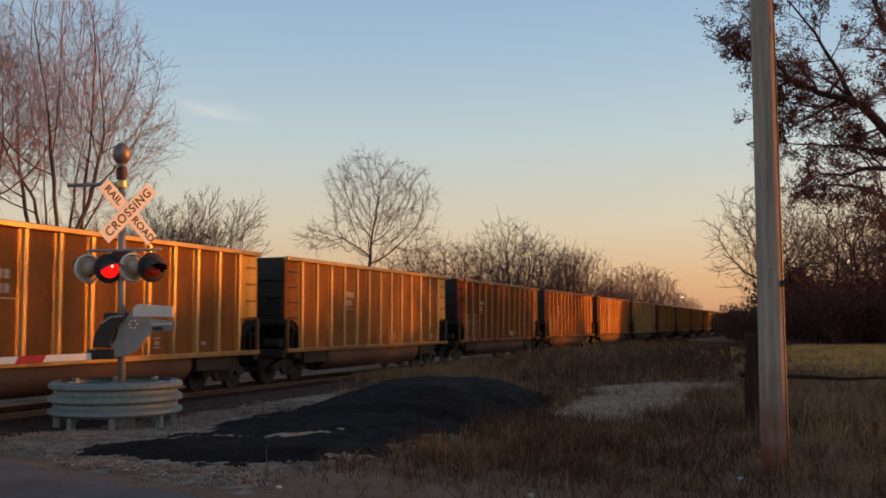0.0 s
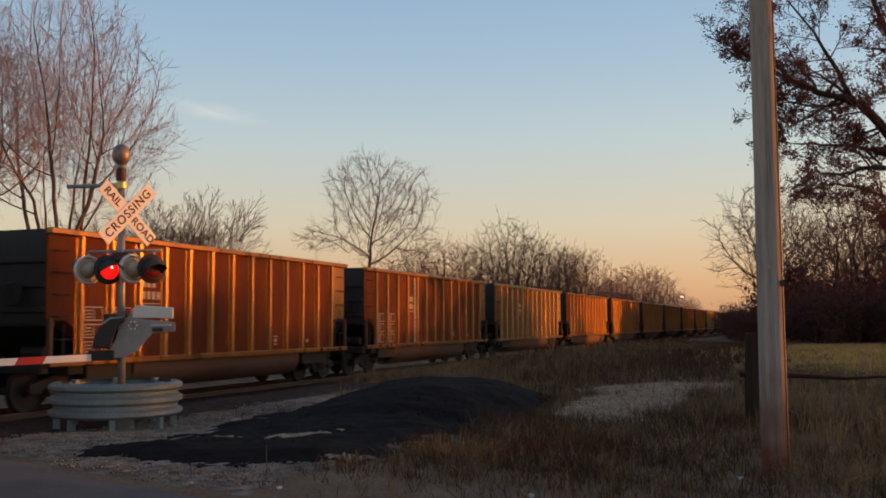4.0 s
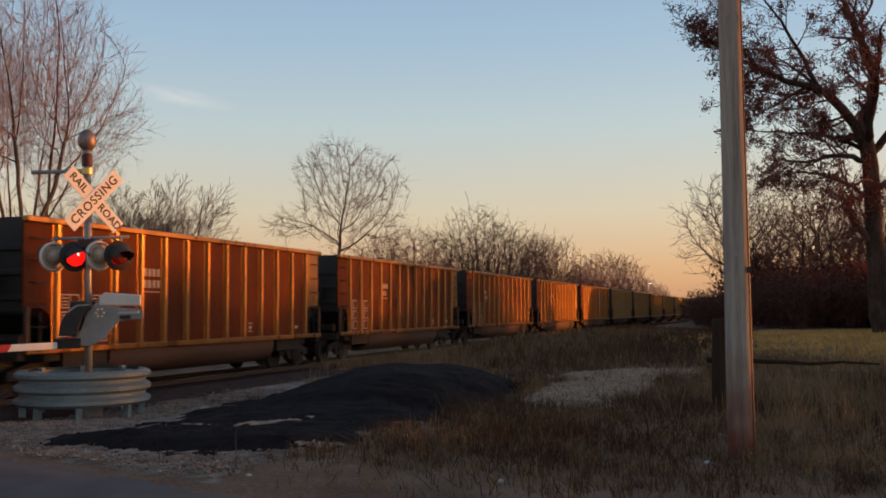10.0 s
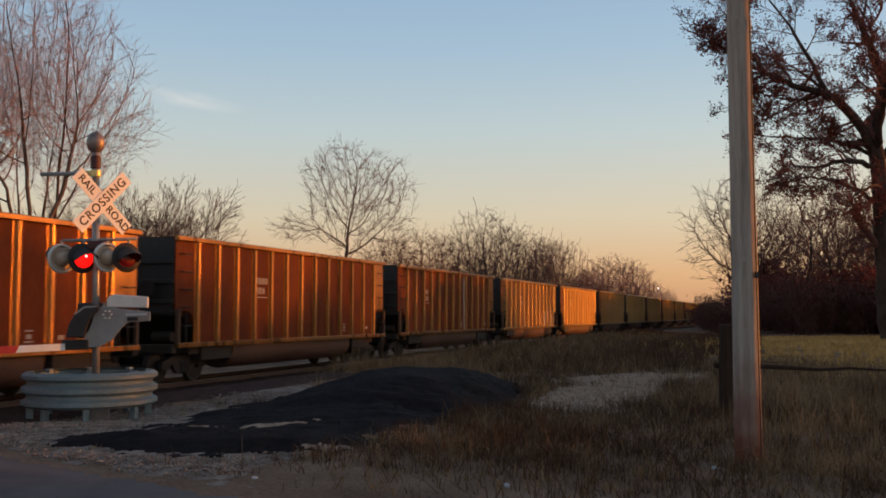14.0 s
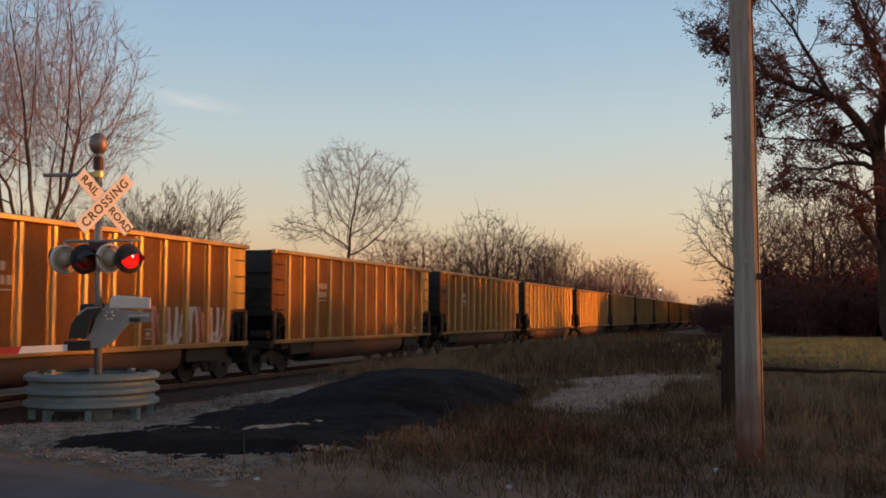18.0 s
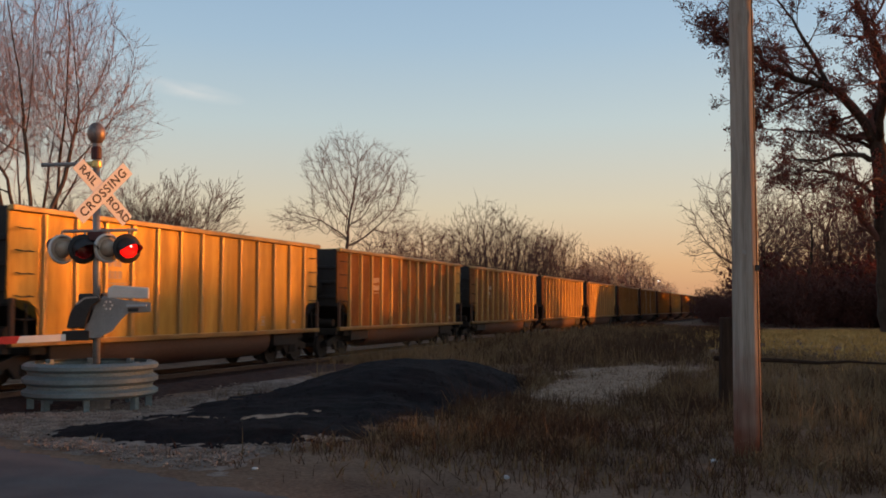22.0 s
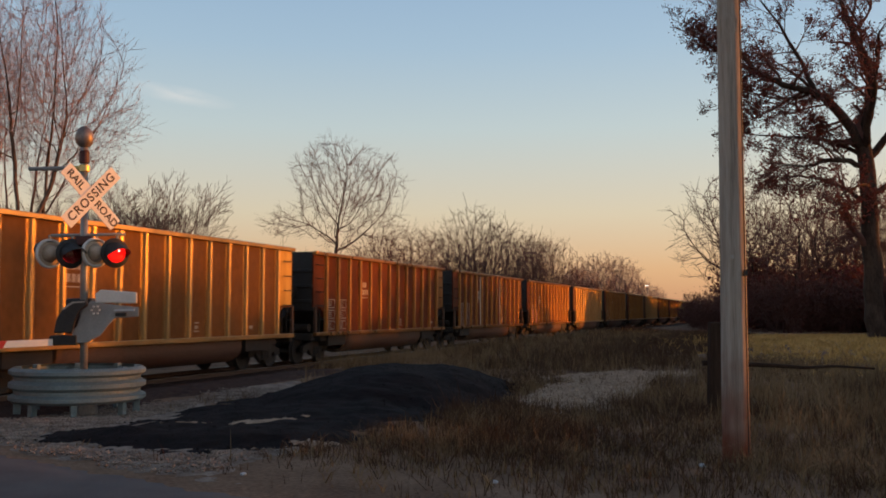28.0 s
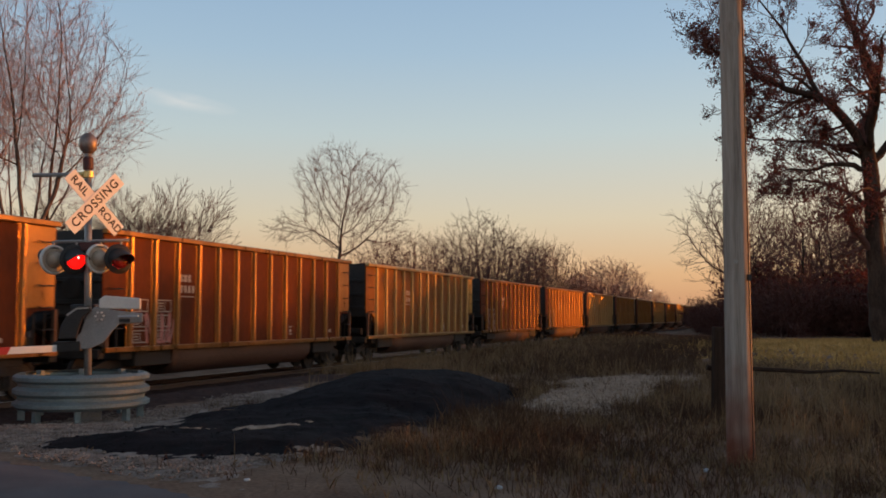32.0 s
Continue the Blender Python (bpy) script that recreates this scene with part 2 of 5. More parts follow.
M["coal"] = surface("black_cinder_heap", [(0.00575, 0.004, 0.00425), (0.0115, 0.0076, 0.00807), (0.0207, 0.0136, 0.0145)], 2.5, 45, 0.9, 0, 0.9, dist=0.04)
M["grass"] = surface("dry_tan_grass", [(0.141, 0.0868, 0.0436), (0.249, 0.16, 0.0839), (0.345, 0.228, 0.126)], 0.35, 3, 0.9, 0, 0.0)
M["weed"] = surface("brown_withered_weeds", [(0.0523, 0.0273, 0.0166), (0.0898, 0.0492, 0.0287), (0.131, 0.075, 0.0454)], 0.35, 3, 0.9, 0, 0.0)
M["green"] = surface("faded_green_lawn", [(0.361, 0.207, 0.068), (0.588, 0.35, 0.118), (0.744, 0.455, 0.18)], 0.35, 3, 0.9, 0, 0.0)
M["litter"] = surface("white_litter", [(0.525, 0.525, 0.54), (0.6, 0.6, 0.6)], 8, 40, 0.5)


# The low sun's pink brightness is put into these twigs' base colour.
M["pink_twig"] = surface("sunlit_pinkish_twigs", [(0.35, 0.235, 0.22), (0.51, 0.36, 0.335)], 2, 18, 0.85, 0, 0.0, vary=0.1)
# Evening haze over the distance is put into a paler twig colour.
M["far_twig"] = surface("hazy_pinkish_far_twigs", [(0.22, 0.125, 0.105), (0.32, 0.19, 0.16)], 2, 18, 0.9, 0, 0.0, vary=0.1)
M["row_twig"] = surface("dark_reddish_row_twigs", [(0.0787, 0.0295, 0.0218), (0.13, 0.0516, 0.039)], 2, 18, 0.9, 0, 0.0, vary=0.15)
M["oak_bark"] = surface("dark_oak_bark", [(0.03, 0.02, 0.015), (0.065, 0.042, 0.032), (0.10, 0.066, 0.05)], 2, 14, 0.95, 0, 0.8, (1, 1, 0.3))
for key in ("coal", "soil", "gravel", "dust", "asphalt", "grass", "weed", "green", "leaf", "brush_leaf", "twig", "pink_twig", "dark_twig", "bark", "oak_bark", "ballast", "pole", "tie", "post"):
    M[key].node_tree.nodes["Principled BSDF"].inputs["Specular IOR Level"].default_value = 0.12


def let_through(m, share):
    """Thin leaves and blades pass some of the light that falls on their far side."""
    n, l, b = m.node_tree.nodes, m.node_tree.links, m.node_tree.nodes["Principled BSDF"]
    tr, mx = n.new("ShaderNodeBsdfTranslucent"), n.new("ShaderNodeMixShader")
    l.new(b.inputs["Base Color"].links[0].from_socket, tr.inputs[0])
    mx.inputs[0].default_value = share
    l.new(b.outputs[0], mx.inputs[1])
    l.new(tr.outputs[0], mx.inputs[2])
    l.new(mx.outputs[0], n["Material Output"].inputs[0])


let_through(M["leaf"], 0.3)
for key in ("alu", "brown"):
    M[key].node_tree.nodes["Principled BSDF"].inputs["Specular IOR Level"].default_value = 0.15


# ---- mesh helpers ----
def mesh_ob(name, verts, faces, material, parent=None, label="", smooth=False):
    me = bpy.data.meshes.new(name)
    me.from_pydata([tuple(v) for v in verts], [], [tuple(f) for f in faces])
    if smooth:
        me.polygons.foreach_set("use_smooth", [True] * len(me.polygons))
    me.materials.append(material)
    ob = new(name, me)
    if parent is not None:
        ob.parent = parent
    if label:
        ob["label"] = label
    return ob


def part(name, bm, material, parent, label="", smooth=False):
    me = bpy.data.meshes.new(name)
    bm.to_mesh(me)
    bm.free()
    if smooth:
        me.polygons.foreach_set("use_smooth", [True] * len(me.polygons))
    me.materials.append(material)
    ob = new(name, me)
    if parent is not None:
        ob.parent = parent
    if label:
        ob["label"] = label
    return ob


def again(ob, parent, m, name=None):
    """Another piece on the same mesh."""
    o = new(name or ob.name.split(".")[0], ob.data)
    o.parent = parent
    o.matrix_basis = m
    if "label" in ob:
        o["label"] = ob["label"]
    return o


def empty(name, m=None):
    ob = new(name)
    ob.empty_display_size = 0.3
    if m is not None:
        ob.matrix_basis = m
    return ob


def add_box(bm, x0, x1, y0, y1, z0, z1, bevel=0.0, m=None):
    g = bmesh.ops.create_cube(bm, size=1.0)["verts"]
    for v in g:
        v.co = Vector(((x0 + x1) / 2 + v.co.x * (x1 - x0), (y0 + y1) / 2 + v.co.y * (y1 - y0), (z0 + z1) / 2 + v.co.z * (z1 - z0)))
    if bevel:
        es = list({e for v in g for e in v.link_edges})
        r = bmesh.ops.bevel(bm, geom=es, offset=bevel, segments=2, affect="EDGES", profile=0.6)
        g = list({v for f in r["faces"] for v in f.verts} | {v for v in g if v.is_valid})
    if m is not None:
        bmesh.ops.transform(bm, matrix=m, verts=[v for v in g if v.is_valid])
    return bm


def box(x0, x1, y0, y1, z0, z1, bevel=0.0):
    return add_box(bmesh.new(), x0, x1, y0, y1, z0, z1, bevel)


def add_rod(bm, a, b, r0, r1=None, n=12, caps=True):
    a, b = Vector(a), Vector(b)
    r1 = r0 if r1 is None else r1
    q = (b - a).to_track_quat("Z", "Y")
    lo = [bm.verts.new(a + q @ Vector((r0 * math.cos(2 * math.pi * i / n), r0 * math.sin(2 * math.pi * i / n), 0))) for i in range(n)]
    hi = [bm.verts.new(b + q @ Vector((r1 * math.cos(2 * math.pi * i / n), r1 * math.sin(2 * math.pi * i / n), 0))) for i in range(n)]
    for i in range(n):
        bm.faces.new((lo[i], lo[(i + 1) % n], hi[(i + 1) % n], hi[i]))
    if caps:
        bm.faces.new(lo[::-1])
        bm.faces.new(hi)
    return bm


def rod(a, b, r0, r1=None, n=12):
    return add_rod(bmesh.new(), a, b, r0, r1, n)


def lathe(profile, n=24, axis="Z"):
    """A turned solid from (radius, height) pairs about z, or about y when axis is 'Y'."""
    bm = bmesh.new()
    rings = []
    for r, h in profile:
        ring = []
        for i in range(n):
            a = 2 * math.pi * i / n
            p = (r * math.cos(a), r * math.sin(a), h) if axis == "Z" else (r * math.cos(a), h, -r * math.sin(a))
            ring.append(bm.verts.new(p))
        rings.append(ring)
    for lo, hi in zip(rings, rings[1:]):
        for i in range(n):
            bm.faces.new((lo[i], lo[(i + 1) % n], hi[(i + 1) % n], hi[i]))
    bm.faces.new(rings[0][::-1])
    bm.faces.new(rings[-1])
    return bm


def extrude_outline(points, thickness, plane="XZ", bevel=0.0):
    """A plate of the given outline; plane XZ is extruded along y, plane XY along z."""
    bm = bmesh.new()
    h = thickness / 2
    if plane == "XZ":
        a = [bm.verts.new((x, -h, z)) for x, z in points]
        b = [bm.verts.new((x, h, z)) for x, z in points]
    else:
        a = [bm.verts.new((x, y, -h)) for x, y in points]
        b = [bm.verts.new((x, y, h)) for x, y in points]
    bm.faces.new(a)
    bm.faces.new(b[::-1])
    n = len(points)
    for i in range(n):
        bm.faces.new((a[i], b[i], b[(i + 1) % n], a[(i + 1) % n]))
    bmesh.ops.recalc_face_normals(bm, faces=bm.faces)
    if bevel:
        bmesh.ops.bevel(bm, geom=list(bm.edges), offset=bevel, segments=2, affect="EDGES", profile=0.6)
    return bm


# ---- plan ----
TH = math.radians(20.585)                                     # the track runs this far right of +y
D = Vector((math.sin(TH), math.cos(TH), 0))                   # along the track, away from the crossing
N = Vector((-math.cos(TH), math.sin(TH), 0))                  # across the track, away from the camera
TRACK_R = 16.98                                               # from the camera to the track's middle
RAIL_Z = -0.37                                                # top of the rail; the eye is at 1.5
TRACK_TURN = math.degrees(math.atan2(D.y, D.x))


def along(s, r, z=0.0):
    p = D * s + N * r
    return Vector((p.x, p.y, z))


def smooth(a, b, v):
    k = min(1.0, max(0.0, (v - a) / (b - a)))
    return k * k * (3 - 2 * k)


def ground_z(x, y):
    r = x * N.x + y * N.y
    s = x * D.x + y * D.y
    z = 0.06 * smooth(8, 11, r) - 0.86 * smooth(10.8, 13.6, r) + 0.30 * smooth(21, 26, r)
    z += 0.10 * smooth(24, 52, y) * smooth(9.5, 4, r) - 0.55 * smooth(38, 95, y) * smooth(12, 4, r)
    z += 0.10 * noise.noise((x * 0.12, y * 0.12, 0.3)) * smooth(5, 14, math.hypot(x, y)) * smooth(14.5, 11, r)
    z += 0.05 * noise.noise((x * 0.5, y * 0.5, 2.3)) * smooth(4, 9, s) * smooth(11.0, 9.0, r)
    z -= 0.10 * math.exp(-((x + 4.98) ** 2 + (y - 14.7) ** 2) / 2.4)
    return z


def warped(n, reach, bend):
    u = np.linspace(-1, 1, n)
    return np.sign(u) * reach * (np.exp(bend * np.abs(u)) - 1) / (math.exp(bend) - 1)


def grid_faces(nx, ny):
    i, j = np.meshgrid(np.arange(nx - 1), np.arange(ny - 1), indexing="ij")
    a = (i * ny + j).ravel()
    return np.stack([a, a + ny, a + ny + 1, a + 1], 1)


# ---- ground ----
gx, gy = warped(241, 2600, 7.0), warped(241, 2600, 7.0) + 12
gverts = [(x, y, ground_z(x, y)) for x in gx for y in gy]
ground = mesh_ob("ground", gverts, grid_faces(len(gx), len(gy)).tolist(), M["soil"], smooth=True)
tagged(ground, "dry brown grassland and bare soil in shade", "ground", kind="structure")


def ellipse(x, y, cx, cy, ax, half_long, half_wide):
    """1 at the centre of an ellipse whose long side points along ax (degrees right of +y), 0 at its rim, less outside."""
    a = math.radians(ax)
    dx, dy = x - cx, y - cy
    u, v = dx * math.sin(a) + dy * math.cos(a), dx * math.cos(a) - dy * math.sin(a)
    return 1 - math.hypot(u / half_long, v / half_wide)


ROAD_W = Vector((-0.63, -0.78))


def road_in(x, y):
    return (x + 1.88) * ROAD_W.x + (y - 8.35) * ROAD_W.y


def wobble(x, y, f, seed):
    return noise.fractal((x * f, y * f, seed), 0.8, 2.1, 4)


def heap_mask(x, y):
    m = max(ellipse(x, y, -0.85, 16.0, 20, 5.7, 2.3), 1.1 * ellipse(x, y, -2.4, 11.5, 98, 2.0, 0.95))
    m += 0.12 * wobble(x, y, 0.8, 1.0) + 0.07 * wobble(x, y, 2.6, 2.0)
    return m


def heap_height(x, y):
    k = max(0.0, ellipse(x, y, 0.0, 17.4, 22, 4.4, 2.3))
    return 0.42 * smooth(0, 0.75, k) + 0.10 * smooth(0, 0.6, heap_mask(x, y))


def streak_mask(x, y):
    """Thin bare places on the heap's tail where pale stone shows."""
    m = max(ellipse(x, y, -1.85, 12.55, 60, 0.75, 0.16), 0.8 * ellipse(x, y, -2.9, 12.1, 82, 0.5, 0.10), ellipse(x, y, -0.95, 10.85, 82, 0.5, 0.12))
    return m + 0.8 * wobble(x, y, 2.6, 12.0) + 0.5 * wobble(x, y, 7.0, 14.0) - 0.34


def gravel_mask(x, y):
    r, s = x * N.x + y * N.y, x * D.x + y * D.y
    apron = min(-road_in(x, y) * 0.7 - 0.12, (10.3 - r) * 0.5, (-1.0 - x) * 0.22, (13.6 - s) * 0.3)
    streak = min((r - 8.6) * 0.6, (9.8 - r) * 0.6, (20.0 - s) * 0.12)
    m = max(apron, streak)
    return m + 0.20 * wobble(x, y, 0.7, 5.0) + 0.10 * wobble(x, y, 3.0, 6.0) - 0.10


def patch_mask(x, y):
    return max(ellipse(x, y, 3.75, 19.2, 20, 4.4, 0.95), ellipse(x, y, 4.7, 22.3, 60, 2.0, 1.0)) + 0.30 * wobble(x, y, 0.7, 8.0) + 0.14 * wobble(x, y, 2.4, 9.0)


def sheet(name, x0, x1, y0, y1, step, mask, height, material, label, category, kind="structure"):
    """A layer on the ground whose rim dips under it where the mask falls below nothing."""
    xs, ys = np.arange(x0, x1, step), np.arange(y0, y1, step)
    verts, keep = [], []
    for x in xs:
        for y in ys:
            m = mask(x, y)
            verts.append((x, y, ground_z(x, y) + min(0.02, 0.09 * m) + (height(x, y) if m > 0 else 0)))
            keep.append(m > -0.25)
    f = grid_faces(len(xs), len(ys))
    keep = np.array(keep)
    f = f[keep[f].any(1)]
    used = np.unique(f)
    remap = np.full(len(verts), -1)
    remap[used] = np.arange(len(used))
    ob = mesh_ob(name, [verts[i] for i in used], remap[f].tolist(), material, smooth=True)
    return tagged(ob, label, category, kind=kind)


def gravel_bumps(x, y):
    return 0.02 * noise.noise((x * 7, y * 7, 4.0)) + 0.015 * noise.noise((x * 17, y * 17, 1.0))


def heap_shape(x, y):
    return heap_height(x, y) + 0.05 * noise.noise((x * 1.3, y * 1.3, 7.0)) + 0.02 * noise.noise((x * 3.1, y * 3.1, 5.0)) + 0.028 * noise.noise((x * 6, y * 6, 3.0))


sheet("gravel_apron", -16, 4.5, 8.5, 25.5, 0.11, gravel_mask, gravel_bumps, M["gravel"], "pale limestone gravel beside the road and the signal", "gravel")
sheet("cinder_shoulder", -16, 3, 11, 32, 0.14, lambda x, y: min((x * N.x + y * N.y - 9.75) * 0.6, (12.6 - x * N.x - y * N.y) * 0.6, (23 - x * D.x - y * D.y) * 0.2) + 0.12 * wobble(x, y, 0.8, 41.0), gravel_bumps, M["ballast"], "dark brown cinders and stones beside the track", "gravel")
sheet("gravel_patch", 0.6, 7.4, 14.2, 26.5, 0.11, patch_mask, gravel_bumps, M["dust"], "pale gravel patch among dry grass", "gravel")
sheet("cinder_heap", -6.5, 4.5, 8.8, 23.5, 0.09, heap_mask, heap_shape, M["coal"], "low black heap of cinders on the gravel", "heap", kind="stuff")
sheet("pale_streak", -4.2, 0.4, 9.8, 14.2, 0.05, lambda x, y: 1.2 * streak_mask(x, y), lambda x, y: heap_shape(x, y) + 0.012, M["dust"], "thin pale stony streaks across the black cinders", "gravel")
sheet("road", -30, 14, -26, 34, 0.22, lambda x, y: min(road_in(x, y), 7.2 - road_in(x, y), 12.6 - (x * N.x + y * N.y)) * 0.6 + 0.06 * wobble(x, y, 0.9, 3.0), lambda x, y: 0.012, M["asphalt"], "grey worn asphalt road with a ragged edge", "road")


def road_line(x0, y0, length, width):
    d = Vector((-0.78, 0.63))
    w = Vector((0.63, 0.78))
    vs = []
    for i in range(13):
        for sgn in (-1, 1):
            p = Vector((x0, y0)) + d * (length * i / 12) + w * (sgn * width / 2 * (1 + 0.25 * noise.noise((i * 1.7, sgn, 0))))
            vs.append((p.x, p.y, ground_z(p.x, p.y) + 0.0365))
    ob = mesh_ob("edge_line", vs, [(2 * i, 2 * i + 1, 2 * i + 3, 2 * i + 2) for i in range(12)], M["paint"])
    tagged(ob, "worn white edge line painted on the asphalt", "road marking", kind="structure")


road_line(-4.75, 10.35, 7.0, 0.16)


def stones(name, count, region, mask, size, lift, material, label, seed):
    rng = np.random.RandomState(seed)
    base = np.array([(1, 0, 0), (-1, 0, 0), (0, 1, 0), (0, -1, 0), (0, 0, 1), (0, 0, -1)], float)
    tri = np.array([(0, 2, 4), (2, 1, 4), (1, 3, 4), (3, 0, 4), (2, 0, 5), (1, 2, 5), (3, 1, 5), (0, 3, 5)])
    vs, fs = [], []
    x0, x1, y0, y1 = region
    tries = 0
    while len(vs) < count and tries < count * 12:
        tries += 1
        x, y = rng.uniform(x0, x1), rng.uniform(y0, y1)
        if mask(x, y) < rng.uniform(-0.05, 0.25):
            continue
        k = size * min(1.8, math.exp(rng.normal(0, 0.45)))
        a = rng.uniform(0, 6.28)
        p = base * (k * rng.uniform(0.6, 1.2, (6, 1))) * (1, 0.8, 0.6)
        c, s = math.cos(a), math.sin(a)
        p = np.stack([p[:, 0] * c - p[:, 1] * s + x, p[:, 0] * s + p[:, 1] * c + y, p[:, 2] + ground_z(x, y) + lift(x, y) + k * 0.25], 1)
        fs.append(tri + 6 * len(vs))
        vs.append(p)
    ob = mesh_ob(name, np.concatenate(vs).tolist(), np.concatenate(fs).tolist(), material)
    return tagged(ob, label, "gravel", kind="stuff")


stones("gravel_stones", 9000, (-12, 2, 9, 19), lambda x, y: min(gravel_mask(x, y), -3 * heap_mask(x, y)), 0.019, lambda x, y: 0.02, M["gravel"], "loose pale gravel stones", 3)
stones("patch_stones", 2500, (0.6, 7.4, 14.2, 26.5), patch_mask, 0.030, lambda x, y: 0.02, M["dust"], "loose pale stones on the gravel patch", 4)
stones("cinder_lumps", 5000, (-6.5, 4.5, 8.8, 23), heap_mask, 0.020, heap_shape, M["coal"], "black cinder lumps on the heap", 5)
stones("pale_streaks_on_heap", 420, (-4.2, 0.8, 9.6, 14.5), streak_mask, 0.012, lambda x, y: heap_shape(x, y) + 0.03, M["gravel"], "pale stones strewn over the black cinders", 6)

# ---- track ----
TRACK = pose(*along(0, TRACK_R), 0, 0, TRACK_TURN)
S0, S1 = -60.0, 330.0


def track_bed():
    prof = [(-4.6, -0.82), (-3.1, -0.74), (-1.75, -0.55), (-1.2, -0.50), (0, -0.49), (1.2, -0.50), (1.75, -0.55), (3.1, -0.80), (4.4, -0.9)]
    ss = np.concatenate([np.arange(S0, 60, 0.35), np.arange(60, S1, 3.0)])
    vs = []
    for s in ss:
        for i, (w, z) in enumerate(prof):
            j = 0 if i in (0, len(prof) - 1) else 0.035 * noise.noise((s * 2.3, w * 2.3, 1.0)) + 0.03 * noise.noise((s * 6, w * 6, 4.0))
            vs.append((s, w, z + j))
    ob = mesh_ob("track_bed", vs, grid_faces(len(ss), len(prof)).tolist(), M["ballast"], smooth=True)
    ob.matrix_basis = TRACK
    tagged(ob, "brown stone ballast bed under the rails", "ballast", kind="structure")


track_bed()
rails = tagged(empty("railway_track", TRACK), "rusty steel rails on tarred wooden ties", "railway track", kind="structure")
for side in (-1, 1):
    y = side * 0.755
    out = [(-0.07, -0.17), (0.07, -0.17), (0.07, -0.158), (0.012, -0.135), (0.012, -0.045), (0.034, -0.035), (0.034, -0.004), (-0.034, -0.004), (-0.034, -0.035), (-0.012, -0.045), (-0.012, -0.135), (-0.07, -0.158)]
    vs = [(s, y + a, RAIL_Z + b) for s in (S0, S1) for a, b in out]
    n = len(out)
    rail_ob = mesh_ob("rail", vs, [(i, (i + 1) % n, n + (i + 1) % n, n + i) for i in range(n)] + [tuple(range(n))[::-1], tuple(range(n, 2 * n))], M["rail"], rails)
    part("rail_head", box(S0, S1, y - 0.028, y + 0.028, RAIL_Z - 0.004, RAIL_Z), M["railhead"], rail_ob, "bright worn running surface")
tie0 = part("tie", box(-0.115, 0.115, -1.3, 1.3, RAIL_Z - 0.30, RAIL_Z - 0.165, 0.012), M["tie"], rails)
tie0.location.x = 2.0
for i in range(1, 170):
    again(tie0, rails, pose(2.0 + 0.53 * i - 16, random.uniform(-0.05, 0.05), random.uniform(-0.012, 0.004), 0, 0, random.uniform(-1.2, 1.2)))


# ---- coal cars ----
HL, HW = 7.25, 1.60
SILL, TOP = 1.04, 4.06


def side_outline():
    pts = []
    for sx in (1, -1):
        q = [(6.28, SILL), (6.28, 1.62), (6.40, 1.86), (6.66, 2.02), (HL, 2.04), (HL, TOP - 0.06)]
        pts += [(sx * x, z) for x, z in (q if sx == 1 else q[::-1])]
    return pts


def post_mesh(h):
    """A rounded pressed post standing on the side sheet, facing -y, with a flange on both sides."""
    o = [(-0.13, 0.0), (-0.13, -0.008), (-0.088, -0.012)]
    o += [(-0.082 * math.cos(math.pi * i / 8), -0.014 - 0.088 * math.sin(math.pi * i / 8) ** 0.7) for i in range(9)]
    o += [(0.088, -0.012), (0.13, -0.008), (0.13, 0.0)]
    return extrude_outline(o, h, "XY")


